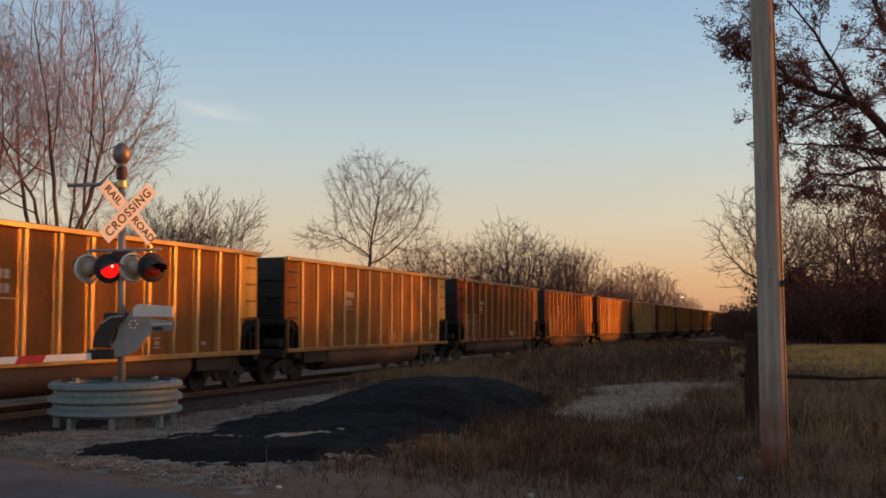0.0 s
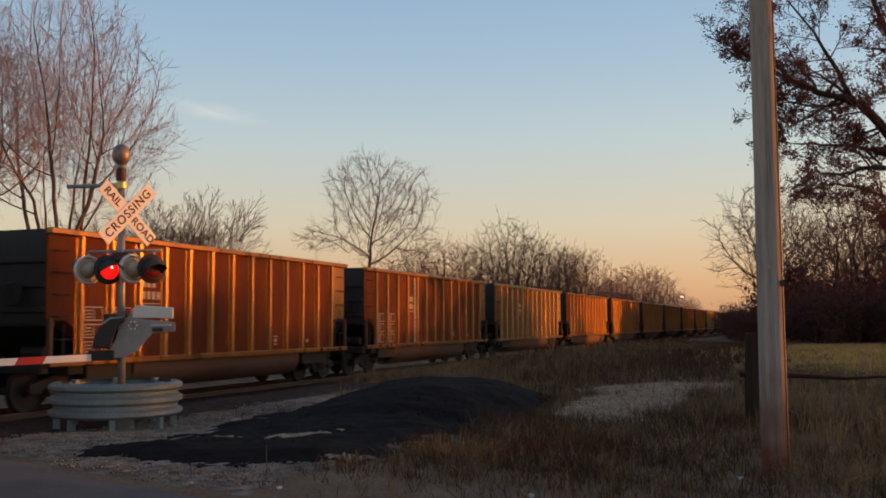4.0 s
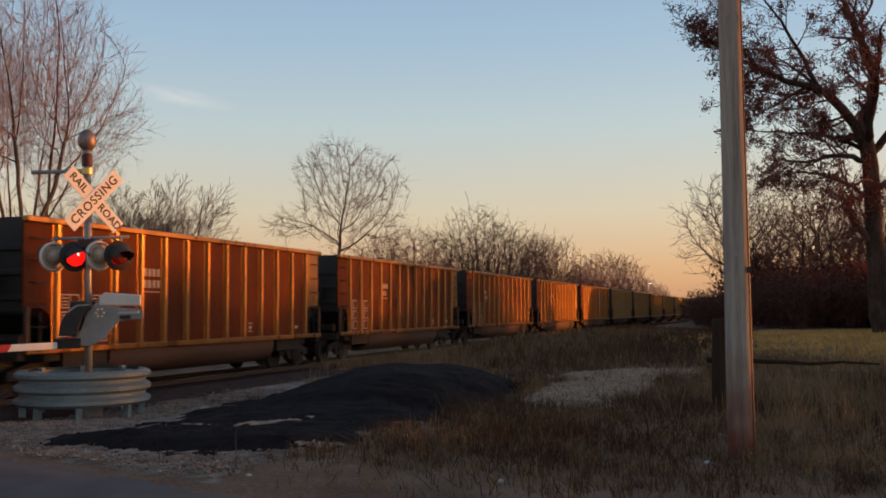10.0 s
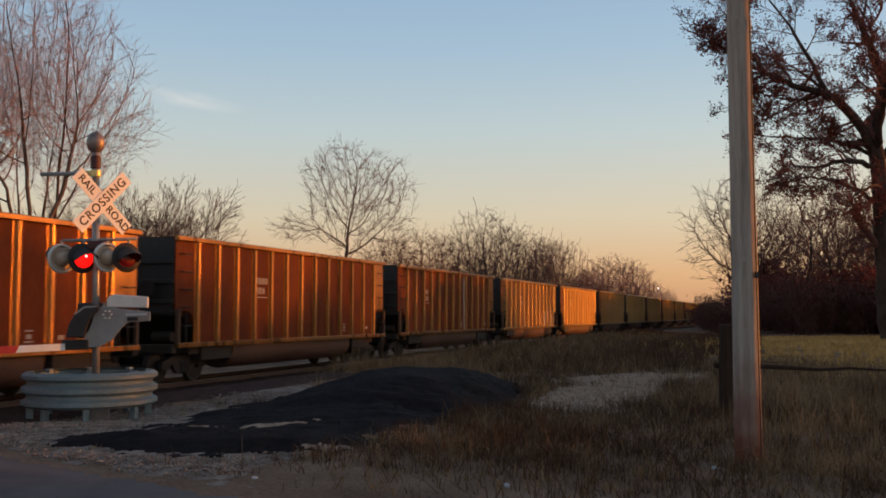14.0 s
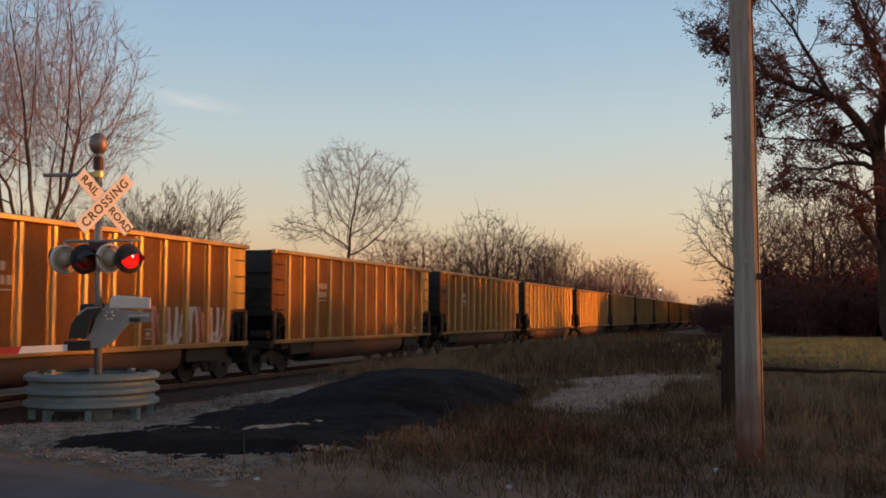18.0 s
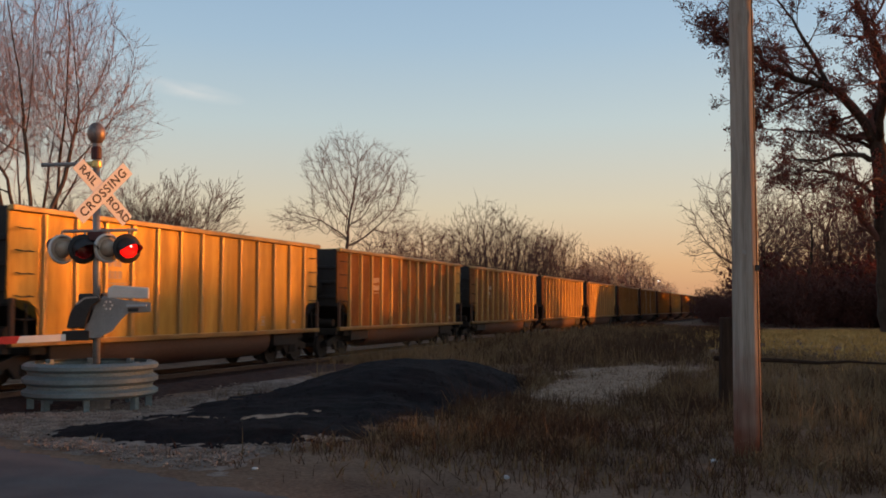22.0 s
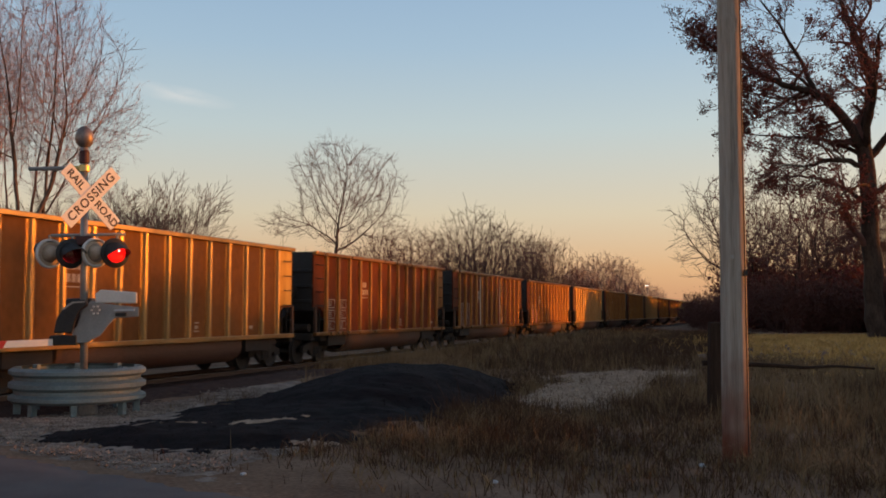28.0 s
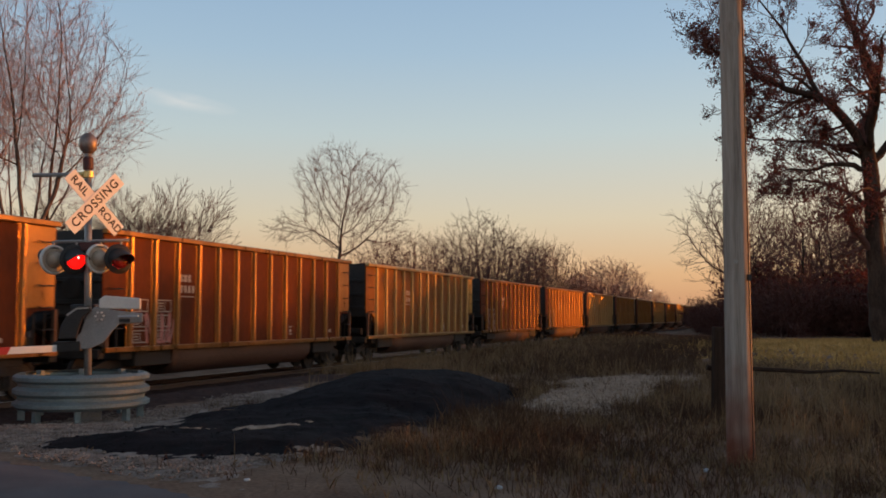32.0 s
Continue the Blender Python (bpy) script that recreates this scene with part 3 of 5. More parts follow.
def hopper_car(kind):
    skin, rib = (M["alu"], M["alu_rib"]) if kind == "alu" else (M["brown"], M["brown_rib"])
    car = empty("coal_car")
    rungs = []
    for sy in (-1, 1):
        o = part("side_sheet", extrude_outline(side_outline(), 0.05), skin, car)
        o.location.y = sy * (HW - 0.175)
        o = part("top_chord", box(-HL - 0.02, HL + 0.02, sy * (HW - 0.09) - 0.085, sy * (HW - 0.09) + 0.085, TOP - 0.13, TOP, 0.02), rib, car)
        part("side_sill", box(-HL, HL, sy * (HW - 0.08) - 0.07, sy * (HW - 0.08) + 0.07, SILL - 0.03, SILL + 0.10, 0.015), rib, car)
        # Added sheet: the end bay's glint of sun is put into its colour.
        part("end_bay_sheet", box(6.33, HL - 0.03, sy * (HW - 0.138) - 0.006, sy * (HW - 0.138) + 0.006, 2.08, TOP - 0.14, 0.003), M["alu_flash"] if kind == "alu" else M["brown_rib"], car, "end bay sheet, its sun glint put into a brighter colour")
        for sx in (-1, 1):
            part("corner_post", box(sx * (HL - 0.06) - 0.045, sx * (HL - 0.06) + 0.045, sy * (HW - 0.09) - 0.05, sy * (HW - 0.09) + 0.05, SILL + 0.09, 2.06, 0.01), M["tub"], car)
            for i in range(5):
                rungs.append((sx, sy, 1.63 + 0.49 * i))
    bm = rod((-0.19, 0.02, -0.03), (0.19, 0.02, -0.03), 0.014, n=6)
    for x in (-0.19, 0.19):
        add_rod(bm, (x, 0.02, -0.03), (x, -0.15, 0), 0.013, n=6)
    rung = part("rung", bm, M["dark"], car, "dark steel grab iron")
    for i, (sx, sy, z) in enumerate(rungs):
        m = pose(sx * (HL - 0.40), sy * HW, z, 0, 0, 0 if sy > 0 else 180)
        if i == 0:
            rung.matrix_basis = m
        else:
            again(rung, car, m)
    p = part("side_post", post_mesh(TOP - SILL - 0.22), rib, car, smooth=False)
    p.matrix_basis = pose(-6 * 1.036, -(HW - 0.15), (TOP + SILL) / 2 - 0.015)
    for i in range(-6, 7):
        for sy in (-1, 1):
            if (i, sy) != (-6, -1):
                again(p, car, pose(i * 1.036, sy * (HW - 0.15), (TOP + SILL) / 2 - 0.015, 0, 0, 0 if sy < 0 else 180))
    for sx in (-1, 1):
        bm = box(sx * (HL - 0.05) - 0.03, sx * (HL - 0.05) + 0.03, -HW + 0.16, HW - 0.16, 1.95, TOP - 0.02)
        for z in (2.2, 2.75, 3.3):
            add_box(bm, sx * HL - 0.04, sx * HL + 0.05, -HW + 0.2, HW - 0.2, z, z + 0.12, 0.02)
        part("end_wall", bm, M["dark"], car, "end wall with stiffeners, its shade put into a dark colour")
        bm = bmesh.new()
        vs = [bm.verts.new((sx * x, y, z)) for x, z in ((HL - 0.08, 1.98), (5.2, 1.05), (5.2, 1.0), (HL - 0.05, 1.9)) for y in (-HW + 0.16, HW - 0.16)]
        for a in range(4):
            b = (a + 1) % 4
            bm.faces.new((vs[2 * a], vs[2 * a + 1], vs[2 * b + 1], vs[2 * b]))
        part("slope_sheet", bm, M["dark"], car)
        bm = box(sx * HL - 0.12, sx * HL + 0.12, -1.45, 1.45, 0.86, 1.10, 0.02)
        add_box(bm, min(sx * 4.6, sx * HL), max(sx * 4.6, sx * HL), -0.32, 0.32, 0.72, 1.02, 0.02)
        add_box(bm, sx * 6.17 - 0.25, sx * 6.17 + 0.25, -1.35, 1.35, 0.80, 1.02, 0.03)
        add_box(bm, min(sx * 4.3, sx * 5.9), max(sx * 4.3, sx * 5.9), -1.42, 1.42, 0.62, 1.03, 0.03)
        part("end_platform", bm, M["truck"], car, "black end sill and platform")
        bm = box(min(sx * HL, sx * 7.95), max(sx * HL, sx * 7.95), -0.09, 0.09, 0.78, 0.96, 0.02)
        add_box(bm, sx * 7.95 - 0.14, sx * 7.95 + 0.135, -0.15, 0.15, 0.72, 1.02, 0.04)
        part("coupler", bm, M["truck"], car, "knuckle coupler")
        bm = rod((sx * (HL - 0.25), -HW + 0.2, 1.12), (sx * (HL - 0.25), -HW + 0.2, 2.0), 0.022, n=8)
        add_rod(bm, (sx * (HL - 0.6), -HW + 0.2, 1.12), (sx * (HL - 0.6), -HW + 0.2, 1.95), 0.03, n=8)
        add_rod(bm, (sx * (HL - 0.42), -HW + 0.5, 1.3), (sx * (HL - 0.42), -HW + 1.1, 1.3), 0.15, n=12)
        part("brake_gear", bm, M["truck"], car)
    bm = lathe([(0.05, 0), (0.27, 0.01), (0.28, 0.035), (0.25, 0.05), (0.05, 0.045)], 16)
    o = part("brake_wheel", bm, M["truck"], car)
    o.matrix_basis = pose(-HL - 0.08, -0.6, 2.6, 0, -90, 0)
    # the two rounded tubs that hang between the trucks
    for sy in (-1, 1):
        o = []
        for i in range(11):
            a = math.pi * i / 10
            o.append((sy * 0.74 + 0.71 * math.cos(a), 0.80 - 0.50 * math.sin(a)))
        o = [(sy * 0.74 + 0.71, 1.03)] + o + [(sy * 0.74 - 0.71, 1.03)]
        vs = []
        for x, k in ((-4.15, 0.86), (-4.0, 1.0), (4.0, 1.0), (4.15, 0.86)):
            vs += [(x, sy * 0.74 + (y - sy * 0.74) * k, 1.03 + (z - 1.03) * k) for y, z in o]
        n = len(o)
        fs = [(c * n + i, c * n + i + 1, (c + 1) * n + i + 1, (c + 1) * n + i) for c in range(3) for i in range(n - 1)]
        fs += [tuple(range(n)), tuple(range(3 * n, 4 * n))[::-1]]
        mesh_ob("tub", vs, fs, M["tub"], car, "rounded grimy steel tub", smooth=True)
    part("floor_sheet", box(-5.3, 5.3, -HW + 0.2, HW - 0.2, 1.035, 1.075), M["dark"], car)
    for sx in (-1, 1):
        truck = part("truck", add_box(box(-0.16, 0.16, -1.05, 1.05, 0.45, 0.72, 0.03), -0.3, 0.3, -0.3, 0.3, 0.6, 0.8, 0.03), M["truck"], car, "black cast bogie with two axles")
        truck.location.x = sx * 6.17
        for sy in (-1, 1):
            fr = [(-1.05, 0.62), (-1.05, 0.42), (-0.72, 0.40), (-0.60, 0.55), (-0.35, 0.28), (0.35, 0.28), (0.60, 0.55), (0.72, 0.40), (1.05, 0.42), (1.05, 0.62), (0.62, 0.72), (0.3, 0.80), (-0.3, 0.80), (-0.62, 0.72)]
            f0 = part("side_frame", extrude_outline(fr, 0.14, "XZ", 0.015), M["truck"], truck)
            f0.location.y = sy * 0.98
            bm = bmesh.new()
            for i in (-0.16, 0, 0.16):
                add_rod(bm, (i, sy * 1.06, 0.34), (i, sy * 1.06, 0.60), 0.065, n=10)
            part("spring_nest", bm, M["truck"], truck)
        for ax in (-1, 1):
            w = lathe([(0.10, -0.80), (0.11, -0.79), (0.12, -0.75), (0.36, -0.735), (0.40, -0.76), (0.455, -0.765), (0.457, -0.68), (0.485, -0.665), (0.485, -0.64), (0.40, -0.63), (0.12, -0.66), (0.085, -0.6),
                       (0.085, 0.6), (0.12, 0.66), (0.40, 0.63), (0.485, 0.64), (0.485, 0.665), (0.457, 0.68), (0.455, 0.765), (0.40, 0.76), (0.36, 0.735), (0.12, 0.75), (0.11, 0.79), (0.10, 0.80)], 20, "Y")
            for i in range(3):
                a = 2.09 * i
                add_rod(w, (0.06 * math.cos(a), -0.82, 0.06 * math.sin(a)), (0.06 * math.cos(a), -0.79, 0.06 * math.sin(a)), 0.02, n=6)
            o = part("wheelset", w, M["truck"], truck, "steel wheels on an axle")
            o.location = (ax * 0.889, 0, 0.457)
    return car


def marks(car, seed, kind):
    """Unreadable stencils, as bars, and other marks that set a car apart; all on the side that faces the road."""
    rng = random.Random(seed)
    y = -(HW - 0.152)

    def bar(x0, x1, z0, z1, mat=None, label="faded white stencil bars"):
        part("stencil", box(x0, x1, y - 0.004, y, z0, z1), mat or M["stencil"], car, label)

    base = -6 * 1.036 + 1.036 * rng.choice((2, 3))
    if kind == "B" and rng.random() < 0.75:
        for x in (-6 * 1.036 + 0.17, -5 * 1.036 + 0.17):
            bm = bmesh.new()
            for z in (1.22, 1.62, 2.02):
                add_box(bm, x, x + 0.62, y - 0.004, y, z, z + 0.028)
                add_box(bm, x, x + 0.62, y - 0.004, y, z + 0.30, z + 0.328)
                for q in (x, x + 0.30, x + 0.595):
                    add_box(bm, q, q + 0.025, y - 0.0045, y, z + 0.026, z + 0.302)
                for q in range(3):
                    add_box(bm, x + 0.06, x + 0.24, y - 0.004, y, z + 0.07 + 0.075 * q, z + 0.10 + 0.075 * q)
            part("stencil_panel", bm, M["stencil"], car, "faded framed white stencil bars")
    for j, z in enumerate((2.86, 2.56)):
        for i in range(rng.choice((3, 4))):
            x = base + 0.16 + i * 0.19
            bar(x, x + 0.12, z, z + 0.2)
    bar(base + 0.16, base + 0.86, 2.44, 2.465)
    x = 1.036 * rng.choice((1, 2, 3)) + 0.3
    bar(x, x + 0.26, 1.30, 1.33)
    bar(x, x + 0.26, 1.54, 1.57)
    bar(x + 0.05, x + 0.2, 1.38, 1.48)
    x = 1.036 * rng.choice((4, 5)) + 0.3
    bar(x, x + 0.2, 1.34, 1.44)


def pale_strip(car, i):
    part("pale_strip", box(i * 1.036 - 0.235, i * 1.036 - 0.118, -HW + 0.130, -HW + 0.152, SILL + 0.12, TOP - 0.2), M["strip"], car, "perforated upright strip, its sun glint put into a pale colour")
    bm = bmesh.new()
    for j in range(13):
        z = SILL + 0.25 + j * 0.2
        add_box(bm, i * 1.036 - 0.215, i * 1.036 - 0.138, -HW + 0.125, -HW + 0.130, z, z + 0.045)
    part("slot_row", bm, M["dark"], car)


def graffiti(car, x0, x1, z0, z1, seed, mats):
    """Looping sprayed strokes, no letters: each a flat ribbon on the sheet."""
    rng = random.Random(seed)
    x, y = x0, -HW + 0.150
    while x < x1:
        pts = []
        for i in range(25):
            t = i / 24
            pts.append(Vector((x + 0.40 * t + 0.09 * math.sin(9 * t + rng.random() * 0.4), 0, z0 + (z1 - z0) * (0.5 + 0.5 * math.sin(11 * t + x * 3)))))
        vs, fs = [], []
        for i, p in enumerate(pts):
            q = pts[min(24, i + 1)] - pts[max(0, i - 1)]
            w = Vector((-q.z, 0, q.x)).normalized() * 0.028
            for s, dy in ((-1, 0.002), (1, 0.002), (1, -0.003), (-1, -0.003)):
                vs.append((p.x + s * w.x, y + dy, p.z + s * w.z))
            if i:
                fs += [(4 * i - 4 + a, 4 * i - 4 + (a + 1) % 4, 4 * i + (a + 1) % 4, 4 * i + a) for a in range(4)]
        mesh_ob("spray_stroke", vs, fs, rng.choice(mats), car, "sprayed looping stroke")
        x += 0.34


CAR_KINDS = "AABBBABBBBBBAAAAAAAABBBABBABBABABBABBAB"   # A bare aluminium, B brown paint
LABELS = {"A": "bare weathered aluminium coal car with upright posts, rolling on the rails",
          "B": "rusty brown steel coal car with upright posts, rolling on the rails"}
CAR_LEN = 16.18
masters = {"A": hopper_car("alu"), "B": hopper_car("brown")}
cars = []
taken = set()
for k, c in enumerate(CAR_KINDS):
    if c in taken:
        car = copy_thing(masters[c], Matrix())
    else:
        car = masters[c]
        taken.add(c)
    cars.append(car)
for k, (car, c) in enumerate(zip(cars, CAR_KINDS)):
    tagged(car, LABELS[c], "coal car", "cars of the coal train")
    marks(car, 40 + k, c)
    # Car 15 gets the sheet colour that holds the sun's flash.
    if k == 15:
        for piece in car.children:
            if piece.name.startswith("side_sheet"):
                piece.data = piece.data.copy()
                piece.data.materials[0] = M["alu_flash"]
    if k in (4, 21):
        pale_strip(car, -2)
    if k in (11, 21):
        pale_strip(car, 2)
graffiti(cars[12], 2.6, 6.0, 1.15, 2.15, 5, [M["spray_red"], M["spray_white"]])
graffiti(cars[22], -5.6, -4.4, 1.2, 2.0, 6, [M["spray_red"]])
graffiti(cars[2], 1.4, 2.2, 1.3, 1.5, 7, [M["spray_white"]])
cars[15]["label"] = "newer bright aluminium coal car, low sun's flash put into its sheet colour"
cars[12]["label"] = "dusty aluminium coal car with pink and white sprayed strokes"
cars[22]["label"] = "rusty brown coal car with red sprayed strokes"


def run(t):
    """How far the train has come by t seconds, in car lengths."""
    return 0.6575 * t + 0.0004 * t * t


def car_pose(k, t):
    s = CAR_LEN * (1.928 + k - run(t)) - 5.78 - HL
    return pose(*along(s, TRACK_R, RAIL_Z), 0, 0, TRACK_TURN)


# ---- trees ----
def tubes(name, segs, material, parent, thin_sides=3, thick=0.05, label=""):
    """One mesh of tapered limbs from rows of x0 y0 z0 x1 y1 z1 r0 r1."""
    segs = np.asarray(segs, float)
    big = segs[:, 6] > thick
    vs, fs, base = [], [], 0
    for chosen, n in ((segs[big], 7), (segs[~big], thin_sides)):
        if not len(chosen):
            continue
        a, b = chosen[:, 0:3], chosen[:, 3:6]
        d = b - a
        d /= np.maximum(np.linalg.norm(d, axis=1, keepdims=True), 1e-6)
        ref = np.where(np.abs(d[:, 2:3]) < 0.9, np.array([[0, 0, 1.0]]), np.array([[1.0, 0, 0]]))
        u = np.cross(d, ref)
        u /= np.linalg.norm(u, axis=1, keepdims=True)
        w = np.cross(d, u)
        ang = np.arange(n) * 2 * math.pi / n
        ring = u[:, None, :] * np.cos(ang)[None, :, None] + w[:, None, :] * np.sin(ang)[None, :, None]
        lo = a[:, None, :] + ring * chosen[:, 6][:, None, None]
        hi = b[:, None, :] + ring * chosen[:, 7][:, None, None]
        m = len(chosen)
        if n > 5:
            hi = hi + (d * chosen[:, 7:8] * 0.45)[:, None, :]
        vs.append(np.concatenate([lo, hi], 1).reshape(-1, 3))
        i = np.arange(n)
        quad = np.stack([i, (i + 1) % n, n + (i + 1) % n, n + i], 1)
        fs.append((base + np.arange(m)[:, None, None] * 2 * n + quad[None]).reshape(-1, 4))
        base += m * 2 * n
    vs, fs = np.concatenate(vs), np.concatenate(fs)
    return quick_mesh(name, vs, fs, material, parent, label, True)


def quick_mesh(name, vs, fs, material, parent=None, label="", smoothed=False):
    me = bpy.data.meshes.new(name)
    k = fs.shape[1]
    me.vertices.add(len(vs))
    me.vertices.foreach_set("co", np.ascontiguousarray(vs, dtype=np.float32).ravel())
    me.loops.add(fs.size)
    me.loops.foreach_set("vertex_index", fs.ravel().astype(np.int32))
    me.polygons.add(len(fs))
    me.polygons.foreach_set("loop_start", (np.arange(len(fs)) * k).astype(np.int32))
    if smoothed:
        me.polygons.foreach_set("use_smooth", np.ones(len(fs), bool))
    me.update(calc_edges=True)
    me.validate()
    me.materials.append(material)
    ob = new(name, me)
    if parent is not None:
        ob.parent = parent
    if label:
        ob["label"] = label
    return ob


def limb(rng, out, ends, p, d, length, r, level, spec):
    """Grows one limb and its children. spec: per level, the number of pieces, children, child length, child angle, bend, lift."""
    pieces, kids, ratio, angle, bend, lift = spec[level]
    step = length / pieces
    tip_r = max(r * (0.35 if level else 0.22), spec["min"])
    pts = [(np.array(p), r, np.array(d))]
    for i in range(pieces):
        d = d + rng.normal(0, bend, 3) + np.array([0, 0, lift])
        d = d / np.linalg.norm(d)
        q = pts[-1][0] + d * step
        rr = r + (tip_r - r) * (i + 1) / pieces
        out.append((*pts[-1][0], *q, pts[-1][1], rr, level))
        pts.append((q, rr, d))
    if level + 1 >= spec["levels"]:
        ends.append(pts[-1][0])
        return
    start = spec["clear"] if level == 0 else 0.2
    for i in range(kids):
        t = start + (1 - start) * (i + rng.uniform(0.1, 0.9)) / kids
        j = min(pieces - 1, int(t * pieces))
        f = t * pieces - j
        base = pts[j][0] * (1 - f) + pts[j + 1][0] * f
        dd = pts[j + 1][2]
        side = np.cross(dd, rng.normal(0, 1, 3))
        side /= np.linalg.norm(side)
        a = math.radians(angle * rng.uniform(0.65, 1.3))
        nd = dd * math.cos(a) + side * math.sin(a)
        ln = length * ratio * (1.15 - 0.55 * t) * rng.uniform(0.7, 1.25)
        limb(rng, out, ends, base, nd, ln, max(spec["min"], pts[j][1] * spec.get("thin", 0.62)), level + 1, spec)


def finish_tree(name, stems, fine, spec):
    tree = empty(name)
    wood, twig = spec["mats"]
    if spec.get("tangle"):
        o = tubes("tangle", np.concatenate([*stems, fine]), twig, tree)
        tagged(o, kind="stuff")
        return tree
    for s in stems:
        tubes("trunk" if len(stems) == 1 else "stem", s, wood, tree)
    if len(fine):
        tubes("crown", fine, twig, tree, label="fine bare twigs")
    return tree


def bare_tree(name, seed, height, trunk_r, stems, spec, lean=0.12):
    rng = np.random.RandomState(seed)
    ends, woods, fine = [], [], []
    for i in range(stems):
        out = []
        a = rng.uniform(0, 6.28)
        l = lean * (1 if stems > 1 else 0.3) * rng.uniform(0.5, 1.4)
        d = np.array([math.cos(a) * l, math.sin(a) * l, 1.0])
        p = np.array([math.cos(a), math.sin(a), 0]) * (0.35 if stems > 1 else 0) + np.array([0, 0, -0.25])
        limb(rng, out, ends, p, d / np.linalg.norm(d), height * rng.uniform(0.7, 0.95) * spec["trunk"], trunk_r * rng.uniform(0.8, 1.1), 0, spec)
        o = np.array(out)
        woods.append(o[o[:, 8] < 2])
        fine.append(o[o[:, 8] >= 2])
    return finish_tree(name, woods, np.concatenate(fine), spec), np.array(ends)


def grown_tree(name, seed, stems, lobes, spec):
    """A bare tree that grows into its crown: each twig tip reaches for the free space nearest to it.
    stems: lists of places that the bare trunks pass through; lobes: centre, radii and number of places to reach."""
    rng = np.random.RandomState(seed)
    step, kill, reach = spec["step"], spec["step"] * 1.25, spec["step"] * 9
    pos, par, way, root = [], [], [], []
    for j, line in enumerate(stems):
        line = np.array(line, float)
        last = -1
        for a, b in zip(line, line[1:]):
            n = max(1, int(np.linalg.norm(b - a) / (step * 1.2)))
            for i in range(n + (1 if b is line[-1] else 0)):
                pos.append(a + (b - a) * i / n + (rng.normal(0, 0.02, 3) if i else 0))
                par.append(last)
                way.append((b - a) / np.linalg.norm(b - a))
                root.append(j)
                last = len(pos) - 1
    goal = []
    for c, r, n in lobes:
        u = rng.normal(0, 1, (n, 3))
        u /= np.linalg.norm(u, axis=1, keepdims=True)
        goal.append(np.array(c) + u * np.array(r) * rng.uniform(0.08, 1.0, (n, 1)) ** 0.42 * (1 + 0.10 * rng.normal(0, 1, (n, 1))))
    goal = np.concatenate(goal)
    first = np.array(pos)
    gap = np.linalg.norm(goal[:, None] - first[None], axis=2)
    near, dist = gap.argmin(1), gap.min(1)
    forks = {}
    for turn in range(90):
        live = dist < (1e9 if turn < 12 else reach)
        if not live.any():
            break
        pull = {}
        for g in np.nonzero(live)[0]:
            v = goal[g] - pos[near[g]]
            pull.setdefault(near[g], []).append(v / (np.linalg.norm(v) + 1e-6))
        fresh = []
        for k, vs in pull.items():
            forks[k] = forks.get(k, 0) + 1
            if forks[k] > 3:
                continue
            d = np.mean(vs, 0) + 0.45 * way[k] + np.array([0, 0, spec["lift"]]) + rng.normal(0, spec["bend"], 3)
            d /= np.linalg.norm(d)
            fresh.append(len(pos))
            pos.append(pos[k] + d * step)
            par.append(k)
            way.append(d)
            root.append(root[k])
        if not fresh:
            break
        new_pos = np.array([pos[k] for k in fresh])
        gap = np.linalg.norm(goal[:, None] - new_pos[None], axis=2)
        closer = gap.min(1) < dist
        near = np.where(closer, np.array(fresh)[gap.argmin(1)], near)
        dist = np.minimum(dist, gap.min(1))
        keep = (dist > kill) & np.array([forks.get(k, 0) <= 3 for k in near])
        goal, near, dist = goal[keep], near[keep], dist[keep]
        if not len(goal):
            break
    # girth from the twigs that each piece carries
    load = np.zeros(len(pos))
    kids = np.zeros(len(pos), int)
    for k in range(len(pos) - 1, -1, -1):
        load[k] += 1.0 if kids[k] == 0 else 0.0
        if par[k] >= 0:
            load[par[k]] += load[k]
            kids[par[k]] += 1
    girth = spec["min"] * np.maximum(1.0, load) ** spec["girth"]
    wood, fine = [[] for line in stems], []
    for k in range(len(pos)):
        if par[k] < 0:
            continue
        q = par[k]
        row = (*pos[q], *pos[k], min(girth[q], girth[k] * 1.25), girth[k], 0)
        (wood[root[k]] if girth[k] > spec["min"] * 3.2 else fine).append(row)
        if load[k] < 14:
            for i in range(spec["twigs"] + (2 if kids[k] == 0 else 0)):
                d = way[k] + rng.normal(0, 0.42, 3) + np.array([0, 0, spec["lift"]])
                d /= np.linalg.norm(d)
                a = pos[k]
                length = spec["twig_length"] * rng.uniform(0.5, 1.3)
                b = a + d * length * 0.55
                d2 = d + rng.normal(0, 0.10, 3) + np.array([0, 0, 0.08])
                fine.append((*a, *b, spec["min"] * 0.8, spec["min"] * 0.65, 0))
                fine.append((*b, *(b + d2 / np.linalg.norm(d2) * length * 0.55), spec["min"] * 0.65, spec["min"] * 0.5, 0))
    tips = np.array([pos[k] for k in range(len(pos)) if kids[k] == 0])
    return finish_tree(name, [np.array(w) for w in wood if w], np.array(fine), spec), tips


